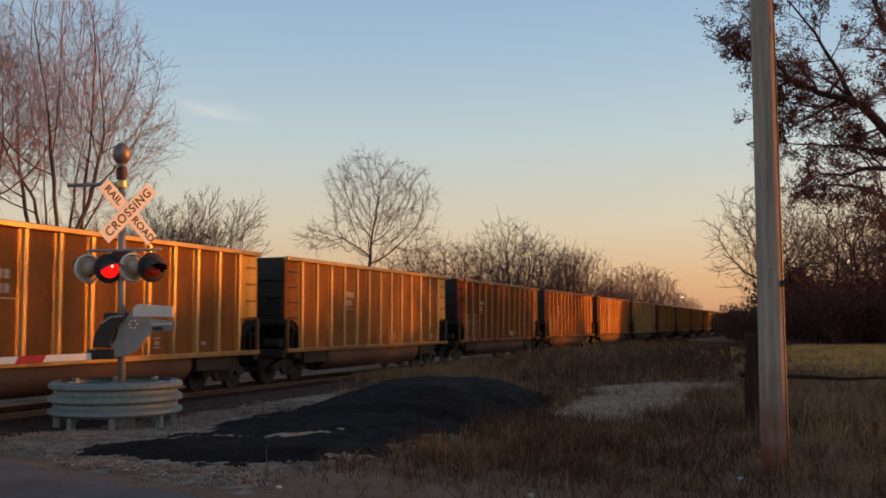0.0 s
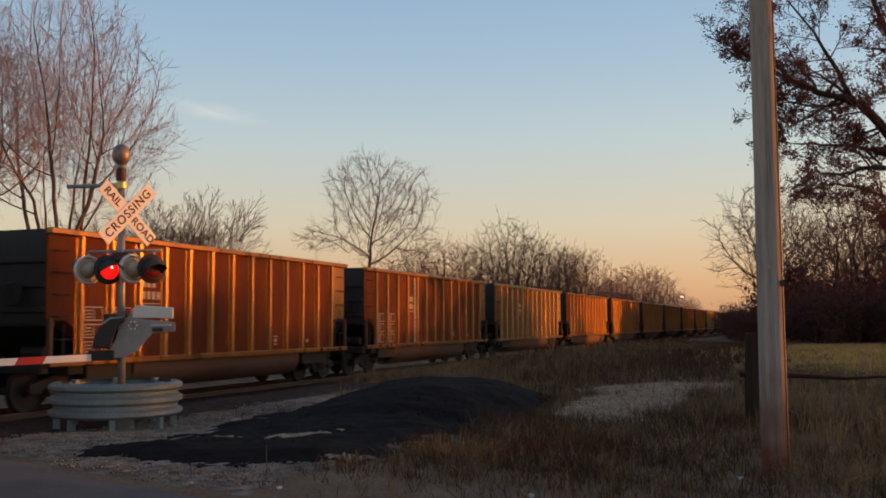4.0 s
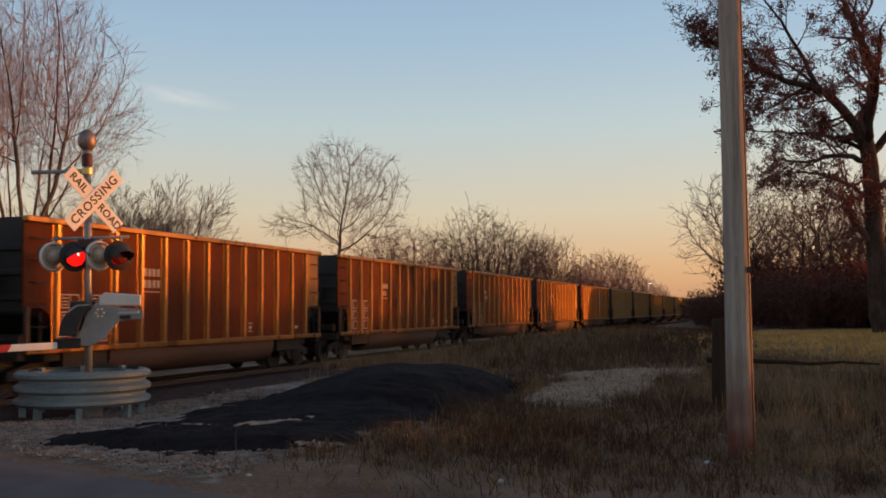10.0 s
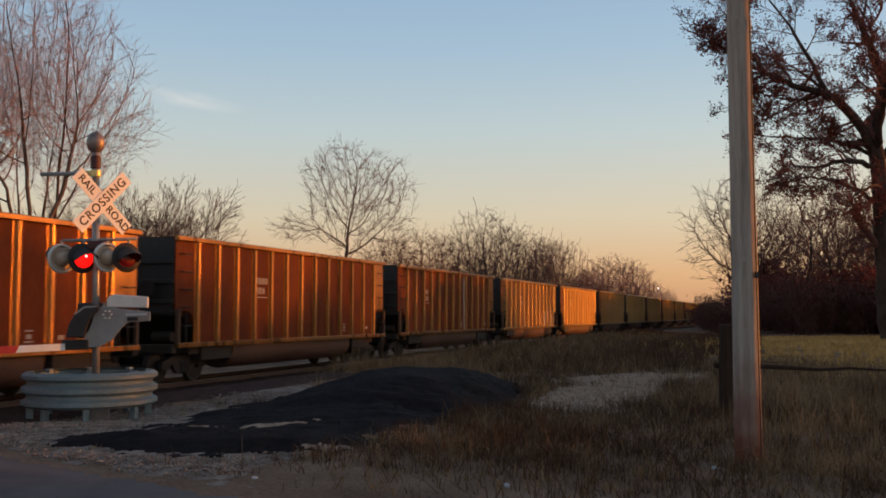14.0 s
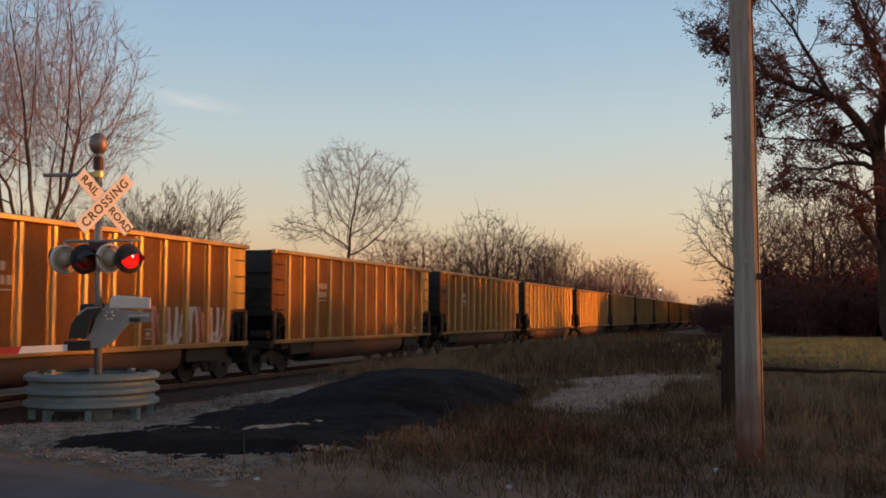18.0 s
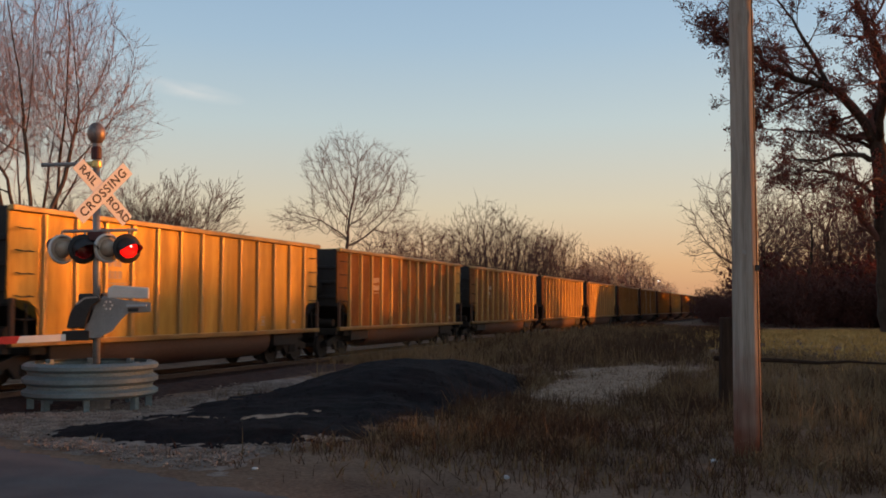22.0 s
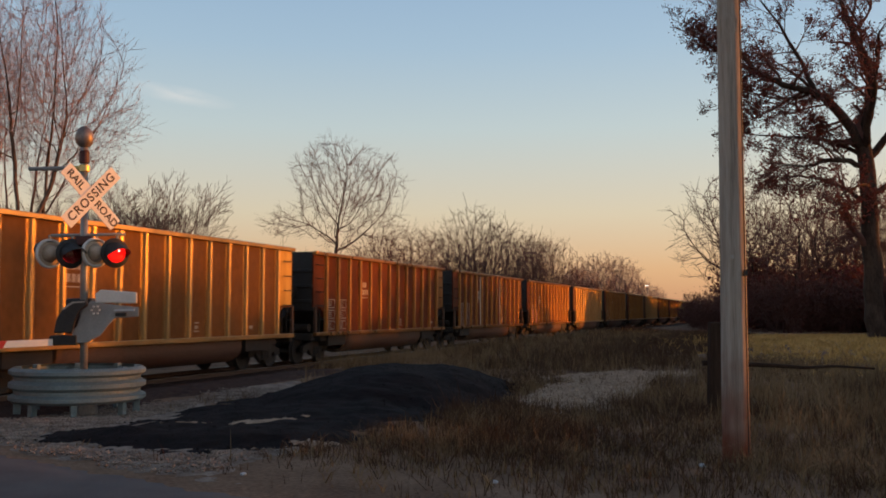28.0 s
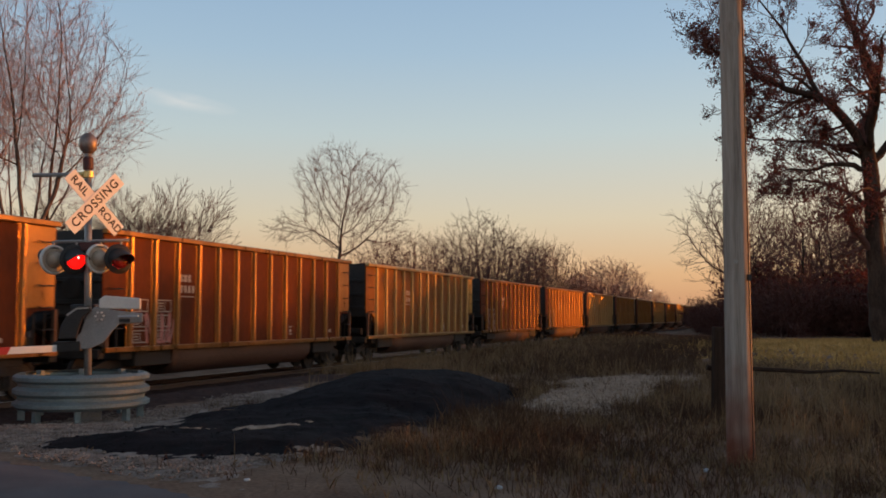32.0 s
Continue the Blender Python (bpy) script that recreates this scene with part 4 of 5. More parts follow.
def laid_tree(name, seed, limbs, spec):
    """A tree whose main limbs are given: radius at both ends, number of side branches, and the places they pass through."""
    rng = np.random.RandomState(seed)
    wood, out, ends = [], [], []
    for r0, r1, kids, reach, *pts in limbs:
        pts = np.array(pts, float)
        # a smooth line through the places
        fine, n = [], len(pts)
        for i in range(n - 1):
            p0, p1, p2, p3 = pts[max(0, i - 1)], pts[i], pts[i + 1], pts[min(n - 1, i + 2)]
            for t in (0, 0.25, 0.5, 0.75):
                fine.append(0.5 * (2 * p1 + (p2 - p0) * t + (2 * p0 - 5 * p1 + 4 * p2 - p3) * t * t + (3 * p1 - p0 - 3 * p2 + p3) * t ** 3))
        fine.append(pts[-1])
        fine = np.array(fine)
        fine[1:-1] += rng.normal(0, 0.05, (len(fine) - 2, 3)) * min(1.0, r0 * 4)
        m = len(fine) - 1
        for i in range(m):
            wood.append((*fine[i], *fine[i + 1], r0 + (r1 - r0) * i / m, r0 + (r1 - r0) * (i + 1) / m, 0))
        for k in range(kids):
            t = 0.22 + 0.78 * (k + rng.uniform(0.1, 0.9)) / kids
            j = min(m - 1, int(t * m))
            d = fine[j + 1] - fine[j]
            d = d / np.linalg.norm(d)
            side = np.cross(d, rng.normal(0, 1, 3))
            side /= np.linalg.norm(side)
            a = radians(spec["angle"] * rng.uniform(0.6, 1.3))
            limb(rng, out, ends, fine[j], d * math.cos(a) + side * math.sin(a), reach * (1.2 - 0.5 * t) * rng.uniform(0.7, 1.25), max(spec["min"] * 1.5, (r0 + (r1 - r0) * t) * 0.5), 1, spec)
        limb(rng, out, ends, fine[-1], d, reach * 0.8, r1, 1, spec)
    return finish_tree(name, [np.array(wood)], np.array(out), spec), np.array(ends)


def leaf_cloud(name, points, per, spread, size, material, parent, seed, label):
    rng = np.random.RandomState(seed)
    c = np.repeat(points, per, axis=0)
    c = c + rng.normal(0, spread, c.shape)
    n = len(c)
    u = rng.normal(0, 1, (n, 3))
    u /= np.linalg.norm(u, axis=1, keepdims=True)
    w = np.cross(u, rng.normal(0, 1, (n, 3)))
    w /= np.linalg.norm(w, axis=1, keepdims=True)
    s = size * rng.uniform(0.6, 1.4, (n, 1))
    k = np.cross(u, w) * s * 0.35
    vs = np.stack([c - u * s, c + w * s * 0.55 + k, c + u * s, c - w * s * 0.55 + k], 1).reshape(-1, 3)
    tri = (np.arange(n)[:, None] * 4)
    fs = np.concatenate([tri + np.array([[0, 1, 2]]), tri + np.array([[0, 2, 3]])])
    return quick_mesh(name, vs, fs, material, parent, label)


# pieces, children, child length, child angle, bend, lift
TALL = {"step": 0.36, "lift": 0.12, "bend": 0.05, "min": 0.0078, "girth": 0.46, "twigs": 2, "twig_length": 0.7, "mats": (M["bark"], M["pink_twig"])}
WIDE = {"step": 0.40, "lift": 0.15, "bend": 0.06, "min": 0.0115, "girth": 0.44, "twigs": 2, "twig_length": 0.75, "mats": (M["bark"], M["twig"])}
FAR = {"step": 0.42, "lift": 0.06, "bend": 0.14, "min": 0.016, "girth": 0.42, "twigs": 1, "twig_length": 0.8, "mats": (M["row_twig"], M["row_twig"])}
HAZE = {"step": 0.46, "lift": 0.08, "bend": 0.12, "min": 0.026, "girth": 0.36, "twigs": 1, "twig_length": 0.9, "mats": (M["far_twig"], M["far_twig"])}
WOODED = {"step": 0.52, "lift": 0.02, "bend": 0.20, "min": 0.019, "girth": 0.44, "twigs": 1, "twig_length": 0.8, "mats": (M["oak_bark"], M["dark_twig"])}
SHRUB = {0: (5, 10, 0.5, 34, 0.04, 0.02), 1: (3, 7, 0.5, 34, 0.05, 0.04), 2: (2, 5, 0.6, 32, 0.05, 0.04), 3: (1, 0, 0, 0, 0.06, 0.03),
         "levels": 4, "clear": 0.15, "min": 0.006, "thin": 0.5, "trunk": 0.9, "tangle": True, "mats": (M["bark"], M["twig"])}
BRUSH = {0: (3, 6, 0.6, 42, 0.10, 0.0), 1: (3, 4, 0.55, 45, 0.13, 0.02), 2: (2, 4, 0.55, 42, 0.14, 0.02), 3: (1, 0, 0, 0, 0.12, 0.0),
         "levels": 4, "clear": 0.08, "min": 0.016, "trunk": 0.8, "tangle": True, "mats": (M["dark_twig"], M["dark_twig"])}


def place(tree, x, y, turn=0.0, k=1.0, kz=None, sink=0.0):
    tree.matrix_basis = Matrix.LocRotScale((x, y, ground_z(x, y) - sink), Euler((0, 0, radians(turn))), (k, k, kz or k))
    return tree


def copy_at(tree, x, y, turn, k, kz=None):
    m = Matrix.LocRotScale((x, y, ground_z(x, y)), Euler((0, 0, radians(turn))), (k, k, kz or k))
    o = copy_thing(tree, Matrix())
    o.matrix_basis = m
    return o


def tag_tree(t, label, group, category="tree"):
    return tagged(t, label, category, group)


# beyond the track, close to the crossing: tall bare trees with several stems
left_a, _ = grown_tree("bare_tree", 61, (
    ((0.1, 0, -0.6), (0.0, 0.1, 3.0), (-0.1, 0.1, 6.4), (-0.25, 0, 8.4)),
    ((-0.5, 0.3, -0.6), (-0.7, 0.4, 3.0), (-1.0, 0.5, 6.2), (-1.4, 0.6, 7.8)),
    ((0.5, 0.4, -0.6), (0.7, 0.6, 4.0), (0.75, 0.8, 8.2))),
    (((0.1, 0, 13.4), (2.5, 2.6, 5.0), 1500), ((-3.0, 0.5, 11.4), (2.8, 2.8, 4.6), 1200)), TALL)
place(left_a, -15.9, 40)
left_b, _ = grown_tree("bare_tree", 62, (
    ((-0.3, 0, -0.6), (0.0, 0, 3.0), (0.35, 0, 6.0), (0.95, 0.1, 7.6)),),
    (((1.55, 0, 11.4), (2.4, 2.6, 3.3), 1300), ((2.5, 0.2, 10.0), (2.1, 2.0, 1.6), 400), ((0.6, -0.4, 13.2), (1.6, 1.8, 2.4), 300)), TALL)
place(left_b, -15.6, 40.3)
for t in (left_a, left_b):
    tag_tree(t, "tall bare tree with several stems beyond the track", "tall bare trees by the crossing")
for x, y, turn, k, src in ((-20.4, 41.5, 40, 0.98, left_b), (-23.5, 44, 150, 1.05, left_a), (-21.0, 50, 250, 1.1, left_b), (-20.6, 53, 170, 0.95, left_a)):
    copy_at(src, x, y, turn, k)
shrub, _ = bare_tree("bare_shrub", 21, 7.0, 0.07, 6, SHRUB, 0.38)
place(shrub, -12.3, 45, 0, 1.27)
tag_tree(shrub, "tall bare many-stemmed shrub beyond the track", "bare shrubs beyond the track", "shrub")
for x, y, turn, k in ((-14.6, 46, 80, 1.1), (-12.4, 48, 200, 1.1), (-15.8, 47, 140, 1.0), (-14.4, 50, 320, 1.15), (-19, 48, 10, 0.9), (-24, 50, 50, 0.9), (-10.2, 72, 300, 0.95), (-8.4, 78, 20, 0.95), (-12.8, 74, 60, 0.6), (-2.6, 84, 120, 1.05), (-6.8, 86, 210, 0.95), (2.2, 92, 15, 1.0), (-4.6, 80, 70, 0.8)):
    copy_at(shrub, x, y, turn, k)
lone, _ = grown_tree("bare_tree", 63, (((0.0, 0, -0.6), (0.05, 0, 3.0), (0.1, 0, 6.0)),),
    (((-0.4, 0, 12.4), (3.0, 3.0, 3.0), 520), ((2.5, 0.4, 11.6), (2.9, 3.0, 3.2), 520), ((0.6, -0.6, 9.4), (3.6, 3.2, 2.6), 380), ((-3.6, 0.5, 8.8), (2.1, 2.0, 1.3), 200), ((3.9, -0.5, 8.2), (1.7, 2.0, 1.6), 160)), WIDE)
place(lone, -5.85, 75)
tag_tree(lone, "lone bare tree with a broad rounded crown", "bare trees beyond the track")
far, _ = grown_tree("bare_tree", 65, (((0.0, 0, -0.6), (0.05, 0, 1.6), (0.1, 0, 3.0)),),
    (((0.2, 0, 6.4), (3.7, 3.7, 4.1), 800),), FAR)
place(far, 0.1, 90, 70, 0.92)
tag_tree(far, "bare tree in the row beyond the track", "bare trees beyond the track")
for x, y, turn, k in ((4.4, 102, 130, 0.80), (7.4, 106, 200, 0.98), (9.6, 112, 20, 0.86), (11.6, 116, 260, 0.92), (14.2, 121, 320, 0.84), (16.2, 126, 30, 0.88), (20.4, 136, 100, 0.90), (18.5, 141, 180, 0.75), (2.0, 96, 290, 0.72), (-2.4, 86, 220, 0.66), (5.8, 99, 40, 0.7), (12.8, 110, 330, 0.7), (17.6, 131, 75, 0.85)):
    copy_at(far, x, y, turn, k * 1.1, k * 1.3)
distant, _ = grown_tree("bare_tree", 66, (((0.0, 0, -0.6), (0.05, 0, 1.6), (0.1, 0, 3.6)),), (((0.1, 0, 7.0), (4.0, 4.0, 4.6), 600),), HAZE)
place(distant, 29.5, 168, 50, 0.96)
tag_tree(distant, "distant bare tree, evening haze put into its pinkish twig colour", "distant trees beyond the track")
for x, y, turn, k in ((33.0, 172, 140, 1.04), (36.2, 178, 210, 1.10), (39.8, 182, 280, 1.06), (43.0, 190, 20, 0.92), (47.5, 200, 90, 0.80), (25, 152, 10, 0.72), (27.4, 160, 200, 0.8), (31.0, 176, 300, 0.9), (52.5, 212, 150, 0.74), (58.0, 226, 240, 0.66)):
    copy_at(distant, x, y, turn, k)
row_bush, _ = grown_tree("bare_shrub", 67, (((0.0, 0, -0.5), (0.05, 0, 0.8)), ((0.6, 0.3, -0.5), (0.8, 0.4, 0.9)), ((-0.6, -0.3, -0.5), (-0.8, -0.4, 0.9))),
    (((0.0, 0, 3.3), (3.4, 3.2, 3.0), 520),), FAR)
place(row_bush, -1.5, 82, 0, 1.0)
tag_tree(row_bush, "dense reddish bare thicket in the row beyond the track", "thicket beyond the track", "shrub")
for i in range(26):
    p = along(64 + i * 4.6, 26 + 6 * random.random())
    copy_at(row_bush, p.x, p.y, random.uniform(0, 360), random.uniform(0.9, 1.25))
for i in range(10):
    s = 78 + i * 14.0
    p = along(s, 28 + 5 * random.random())
    copy_at(shrub, p.x, p.y, random.uniform(0, 360), random.uniform(0.75, 1.05))

# the right-hand side of the track: woods and brush round a field
OFF = 1.36                                                    # the woods stand this much farther off than the field's near trees
brush, brush_ends = bare_tree("brush", 41, 4.2, 0.035, 9, BRUSH, 0.6)
tagged(leaf_cloud("dead_leaves", brush_ends, 2, 0.20, 0.05, M["brush_leaf"], brush, 8, "withered leaves"), kind="stuff")
place(brush, 36 * OFF, 74 * OFF, 0, OFF)
tag_tree(brush, "dark tangled leafless brush at the edge of the field", "brush round the field", "brush")
wood, _ = grown_tree("woodland_tree", 42, (((0.1, 0, -0.8), (0.0, 0, 2.0), (0.2, 0, 4.2)),),
    (((-0.6, 0, 8.2), (3.4, 3.6, 4.8), 420), ((1.6, 0.6, 7.0), (3.2, 3.2, 3.6), 300), ((-1.4, -0.6, 4.8), (2.6, 2.6, 2.2), 160)), WOODED)
place(wood, 30.5 * OFF, 76 * OFF, 0, OFF)
tag_tree(wood, "dark woodland tree nearly bare of leaves", "woodland trees round the field")
hazy, _ = grown_tree("bare_tree", 43, (((0.1, 0, -0.8), (0.0, 0, 2.4), (-0.3, 0, 4.6)),),
    (((-0.2, 0, 7.4), (4.6, 4.2, 4.6), 900),), FAR)
place(hazy, 30.2 * OFF, 90 * OFF, 180, OFF * 1.25)
tag_tree(hazy, "bare tree with drooping twigs beside the track", "woodland trees round the field")
wood_rng = random.Random(9)
for x, y, k in ((31.2, 86, 0.85), (34.2, 79, 0.95), (36.8, 84, 1.0), (39.4, 78, 0.9), (42.5, 84, 1.05), (46, 80, 1.0), (33, 95, 1.0), (38.6, 92, 1.05), (44, 90, 1.1), (36.0, 76, 0.75), (41, 80, 0.9), (33.4, 88, 0.85), (37.5, 79.5, 0.7), (40.2, 87, 0.9), (45, 84, 0.85), (35.2, 82, 0.6)):
    copy_at(wood, x * OFF, y * OFF, wood_rng.uniform(0, 360), k * OFF)
for i in range(26):
    copy_at(brush, (27.5 + i * 0.95 + wood_rng.uniform(-0.6, 0.6)) * OFF, (71 + wood_rng.uniform(-2, 5) + 0.12 * i) * OFF, wood_rng.uniform(0, 360), wood_rng.uniform(0.9, 1.35) * OFF)
for i in range(22):
    s, r = 112 + i * 6.2, 9.0 - 3.0 * wood_rng.random()
    p = along(s, r)
    copy_at(brush, p.x, p.y, wood_rng.uniform(0, 360), wood_rng.uniform(0.75, 1.0) * (1 + 0.02 * i))
# Bushes added, mostly out of view, to shade the ground and the cars' lower sides.
HEDGE = {0: (3, 6, 0.6, 42, 0.14, 0.0), 1: (2, 5, 0.55, 45, 0.18, 0.02), 2: (1, 0, 0, 0, 0.2, 0.0),
         "levels": 3, "clear": 0.08, "min": 0.02, "trunk": 0.8, "tangle": True, "mats": (M["dark_twig"], M["dark_twig"])}
HEDGE_LOW, HEDGE_RISE = 0.68, 0.031
hedge, hedge_ends = bare_tree("hedgerow_bush", 47, 4.6, 0.04, 9, HEDGE, 0.55)
tagged(leaf_cloud("dead_leaves", hedge_ends, 4, 0.3, 0.16, M["leaf"], hedge, 8, "withered leaves"), kind="stuff")
place(hedge, 48, 78, 0, 1.2)
tag_tree(hedge, "dense brown bush added to cast shade, mostly out of view", "hedgerow bushes", "bush")
for i in range(26):
    copy_at(hedge, 50 + i * 0.52 + wood_rng.uniform(-2, 2), 76 - i * 1.4 + wood_rng.uniform(-1, 1), wood_rng.uniform(0, 360), (HEDGE_LOW + HEDGE_RISE * i + (0.14 if i > 19 else 0.0)) * wood_rng.uniform(0.92, 1.08))
for i in range(18):
    copy_at(hedge, 66 + i * 1.2 + wood_rng.uniform(-2, 2), 34 - i * 2.7 + wood_rng.uniform(-1, 1), wood_rng.uniform(0, 360), (1.8 if i < 3 else 1.15) * wood_rng.uniform(0.94, 1.08))
for i in range(12):
    copy_at(hedge, 73 + i * 1.2 + wood_rng.uniform(-1, 1), 31 - i * 2.7 + wood_rng.uniform(-1, 1), wood_rng.uniform(0, 360), 1.25 * wood_rng.uniform(0.94, 1.08))
# More added bushes keep the sun off the train's far end.
for i in range(26):
    p = along(122 + i * 6.0, -3.0 + 4.0 * wood_rng.random())
    copy_at(hedge, p.x, p.y, wood_rng.uniform(0, 360), (2.3 if i % 2 else 1.7) * wood_rng.uniform(0.9, 1.1))
for i in range(9):
    p = along(101 + i * 4.0, 6.4 - 1.5 * wood_rng.random())
    copy_at(brush, p.x, p.y, wood_rng.uniform(0, 360), wood_rng.uniform(1.0, 1.3))
# Unseen trees added past the field to thin the sun on the cars.
for i in (0, 0.7, 1.5, 2.3, 3.1, 4, 5, 6, 6.5, 7, 7.5, 8, 8.5, 9, 9.5, 10):
    copy_at(wood, 56 + i * 2.2, 80 - i * 4.6 + wood_rng.uniform(-2, 2), wood_rng.uniform(0, 360), wood_rng.uniform(0.6, 0.85))

# Added among the woods to shade the cars from there on.
for i in range(13):
    copy_at(hedge, 47 + i * 0.3 + wood_rng.uniform(-0.8, 0.8), 97.5 + i * 2.8, wood_rng.uniform(0, 360), 1.6 * wood_rng.uniform(0.95, 1.08))
    copy_at(hedge, 45 + i * 0.3 + wood_rng.uniform(-0.8, 0.8), 96.8 + i * 2.8, wood_rng.uniform(0, 360), 1.1 * wood_rng.uniform(0.9, 1.1))
# Three unseen bushes added to shade one stretch of the cars.
for x, y, k in ((38.2, 54.4, 1.8), (38.2, 57.2, 1.9), (38.7, 59.8, 1.8)):
    copy_at(hedge, x, y, wood_rng.uniform(0, 360), k)
OAK = {0: (7, 9, 0.95, 62, 0.05, 0.01), 1: (5, 6, 0.48, 46, 0.16, 0.02), 2: (3, 5, 0.5, 45, 0.2, 0.01), 3: (2, 3, 0.5, 42, 0.2, 0.0), 4: (1, 0, 0, 0, 0.2, 0.0),
       "levels": 5, "clear": 0.45, "min": 0.016, "trunk": 0.55, "angle": 52, "mats": (M["oak_bark"], M["dark_twig"])}
oak, oak_ends = laid_tree("oak_tree", 64, (
    (0.60, 0.44, 2, 3.0, (-0.6, 0, -0.6), (-0.62, 0, 2.0), (-0.66, 0, 5.2), (-0.8, 0, 9.0), (-1.05, 0, 11.5)),
    (0.30, 0.06, 13, 3.4, (-1.0, 0, 11.2), (-2.7, -0.3, 13.5), (-3.9, -0.5, 14.3), (-5.0, -0.4, 14.7), (-6.1, -0.2, 15.1), (-7.4, 0.2, 15.9), (-9.0, 0.4, 16.8), (-10.0, 0.5, 17.6)),
    (0.34, 0.07, 12, 3.6, (-1.05, 0, 11.4), (-0.3, 0.4, 15.6), (-1.1, 0.6, 18.2), (-1.7, 0.7, 20.0), (-2.6, 0.8, 23.0)),
    (0.19, 0.04, 10, 2.6, (-0.8, 0, 10.2), (-2.4, -0.5, 10.4), (-3.9, -0.9, 10.3), (-5.0, -1.1, 10.0), (-6.4, -1.3, 10.0)),
    (0.26, 0.06, 11, 3.4, (-0.8, 0, 10.6), (1.8, 0.3, 13.6), (4.3, 0.4, 16.6), (6.0, 0.6, 19.5)),
    (0.16, 0.04, 10, 2.8, (-3.9, -0.5, 14.3), (-4.5, 0.4, 16.5), (-5.6, 0.8, 18.8), (-7.0, 1.2, 21.0)),
    (0.13, 0.04, 10, 2.2, (-6.1, -0.2, 15.1), (-7.8, -0.6, 15.5), (-9.0, -0.8, 14.4), (-9.5, -1.0, 12.8)),
    (0.20, 0.05, 9, 2.8, (-0.5, 0, 8.6), (1.8, -0.6, 9.8), (4.0, -1.0, 10.6), (6.0, -1.2, 11.6)),
    (0.24, 0.05, 11, 3.2, (-1.0, 0, 11.2), (-1.6, -2.6, 13.6), (-2.4, -4.6, 15.4), (-3.0, -6.4, 16.4)),
    (0.24, 0.05, 11, 3.2, (-1.0, 0, 11.2), (-1.2, 2.6, 14.0), (-2.2, 4.6, 16.0), (-3.4, 6.2, 17.8)),
    (0.15, 0.04, 9, 2.5, (-0.5, 0, 7.6), (-1.8, 1.0, 9.0), (-3.4, 1.6, 9.7), (-4.8, 2.0, 9.8)),
    (0.14, 0.04, 9, 2.5, (-0.9, 0, 10.8), (-2.6, 1.6, 12.0), (-4.6, 2.6, 12.4), (-6.4, 3.2, 12.6)),
    (0.12, 0.04, 9, 2.4, (-0.6, 0, 8.4), (-1.8, -1.8, 8.8), (-3.4, -3.4, 8.4), (-4.8, -4.8, 7.6)),
    (0.14, 0.04, 10, 2.6, (-7.4, 0.2, 15.9), (-8.4, 0.8, 17.8), (-9.4, 1.0, 19.6))), OAK)
place(oak, 27.8, 56)
leaf_cloud("leaves", oak_ends, 2, 0.15, 0.07, M["leaf"], oak, 3, "withered brown leaves still on the twigs")
tag_tree(oak, "large spreading oak with withered brown leaves", "oak in the field")


# ---- crossing signal ----
MAST = pose(-4.91, 15.0, 0.05, 0, -1.3, 0)
FACE = 48.0                                                   # the signal faces the road, turned from -y towards +x
signal = tagged(empty("crossing_signal", MAST), "railroad crossing signal with crossbuck, red flashers and gate arm", "crossing signal")


def fixed(ob, m):
    ob.matrix_basis = m
    return ob


part("mast", rod((0, 0, 0.1), (0, 0, 3.98), 0.055, n=20), M["mast"], signal, "silver painted steel pipe", True)
part("mast_base", lathe([(0.2, -0.25), (0.2, 0.06), (0.16, 0.1), (0.09, 0.22), (0.075, 0.36), (0.06, 0.38)], 20), M["cast"], signal, "cast base bolted to the footing")
part("collar", lathe([(0.06, 3.72), (0.078, 3.73), (0.078, 3.90), (0.06, 3.92)], 16), M["maroon"], signal, "dark maroon collar")
part("bell", lathe([(0.02, 3.96), (0.06, 3.97), (0.12, 4.03), (0.135, 4.10), (0.135, 4.17), (0.10, 4.25), (0.05, 4.29), (0.01, 4.30)], 20), M["bronze"], signal, "dull bronze round bell", True)
arm = part("bell_arm", rod((0.0, 0.02, 3.66), (-0.86, 0.06, 3.66), 0.032, n=10), M["cast"], signal, "thin grey side arm")
part("clamp", lathe([(0.06, 3.59), (0.082, 3.60), (0.082, 3.69), (0.06, 3.70)], 16), M["sun_gold"], signal, "clamp round the mast, the sun's gold put into its colour")
part("clamp_arm", rod((-0.05, 0.0, 3.65), (-0.24, 0.01, 3.655), 0.042, n=12), M["sun_gold"], signal)
buck = fixed(part("crossbuck_bracket", box(-0.05, 0.05, -0.02, 0.05, -0.12, 0.12, 0.01), M["cast"], signal), pose(0.11, -0.085, 3.19, 0, 0, FACE))


def blade_text(words, x, parent, y):
    for w, dx in words:
        cu = bpy.data.curves.new("lettering", "FONT")
        cu.body, cu.size, cu.align_x, cu.align_y = w, 0.19 if len(w) > 4 else 0.168, "CENTER", "CENTER"
        cu.extrude, cu.space_character, cu.offset = 0.0012, 1.16 if len(w) > 4 else 1.02, 0.003
        ob = new("lettering", cu)
        dg = bpy.context.evaluated_depsgraph_get()
        me = bpy.data.meshes.new_from_object(ob.evaluated_get(dg))
        me.materials.clear()
        me.materials.append(M["ink"])
        scene.collection.objects.unlink(ob)
        bpy.data.objects.remove(ob)
        o = new("lettering", me)
        o.parent = parent
        o.matrix_basis = pose(dx, y, 0, 90, 0, 0)


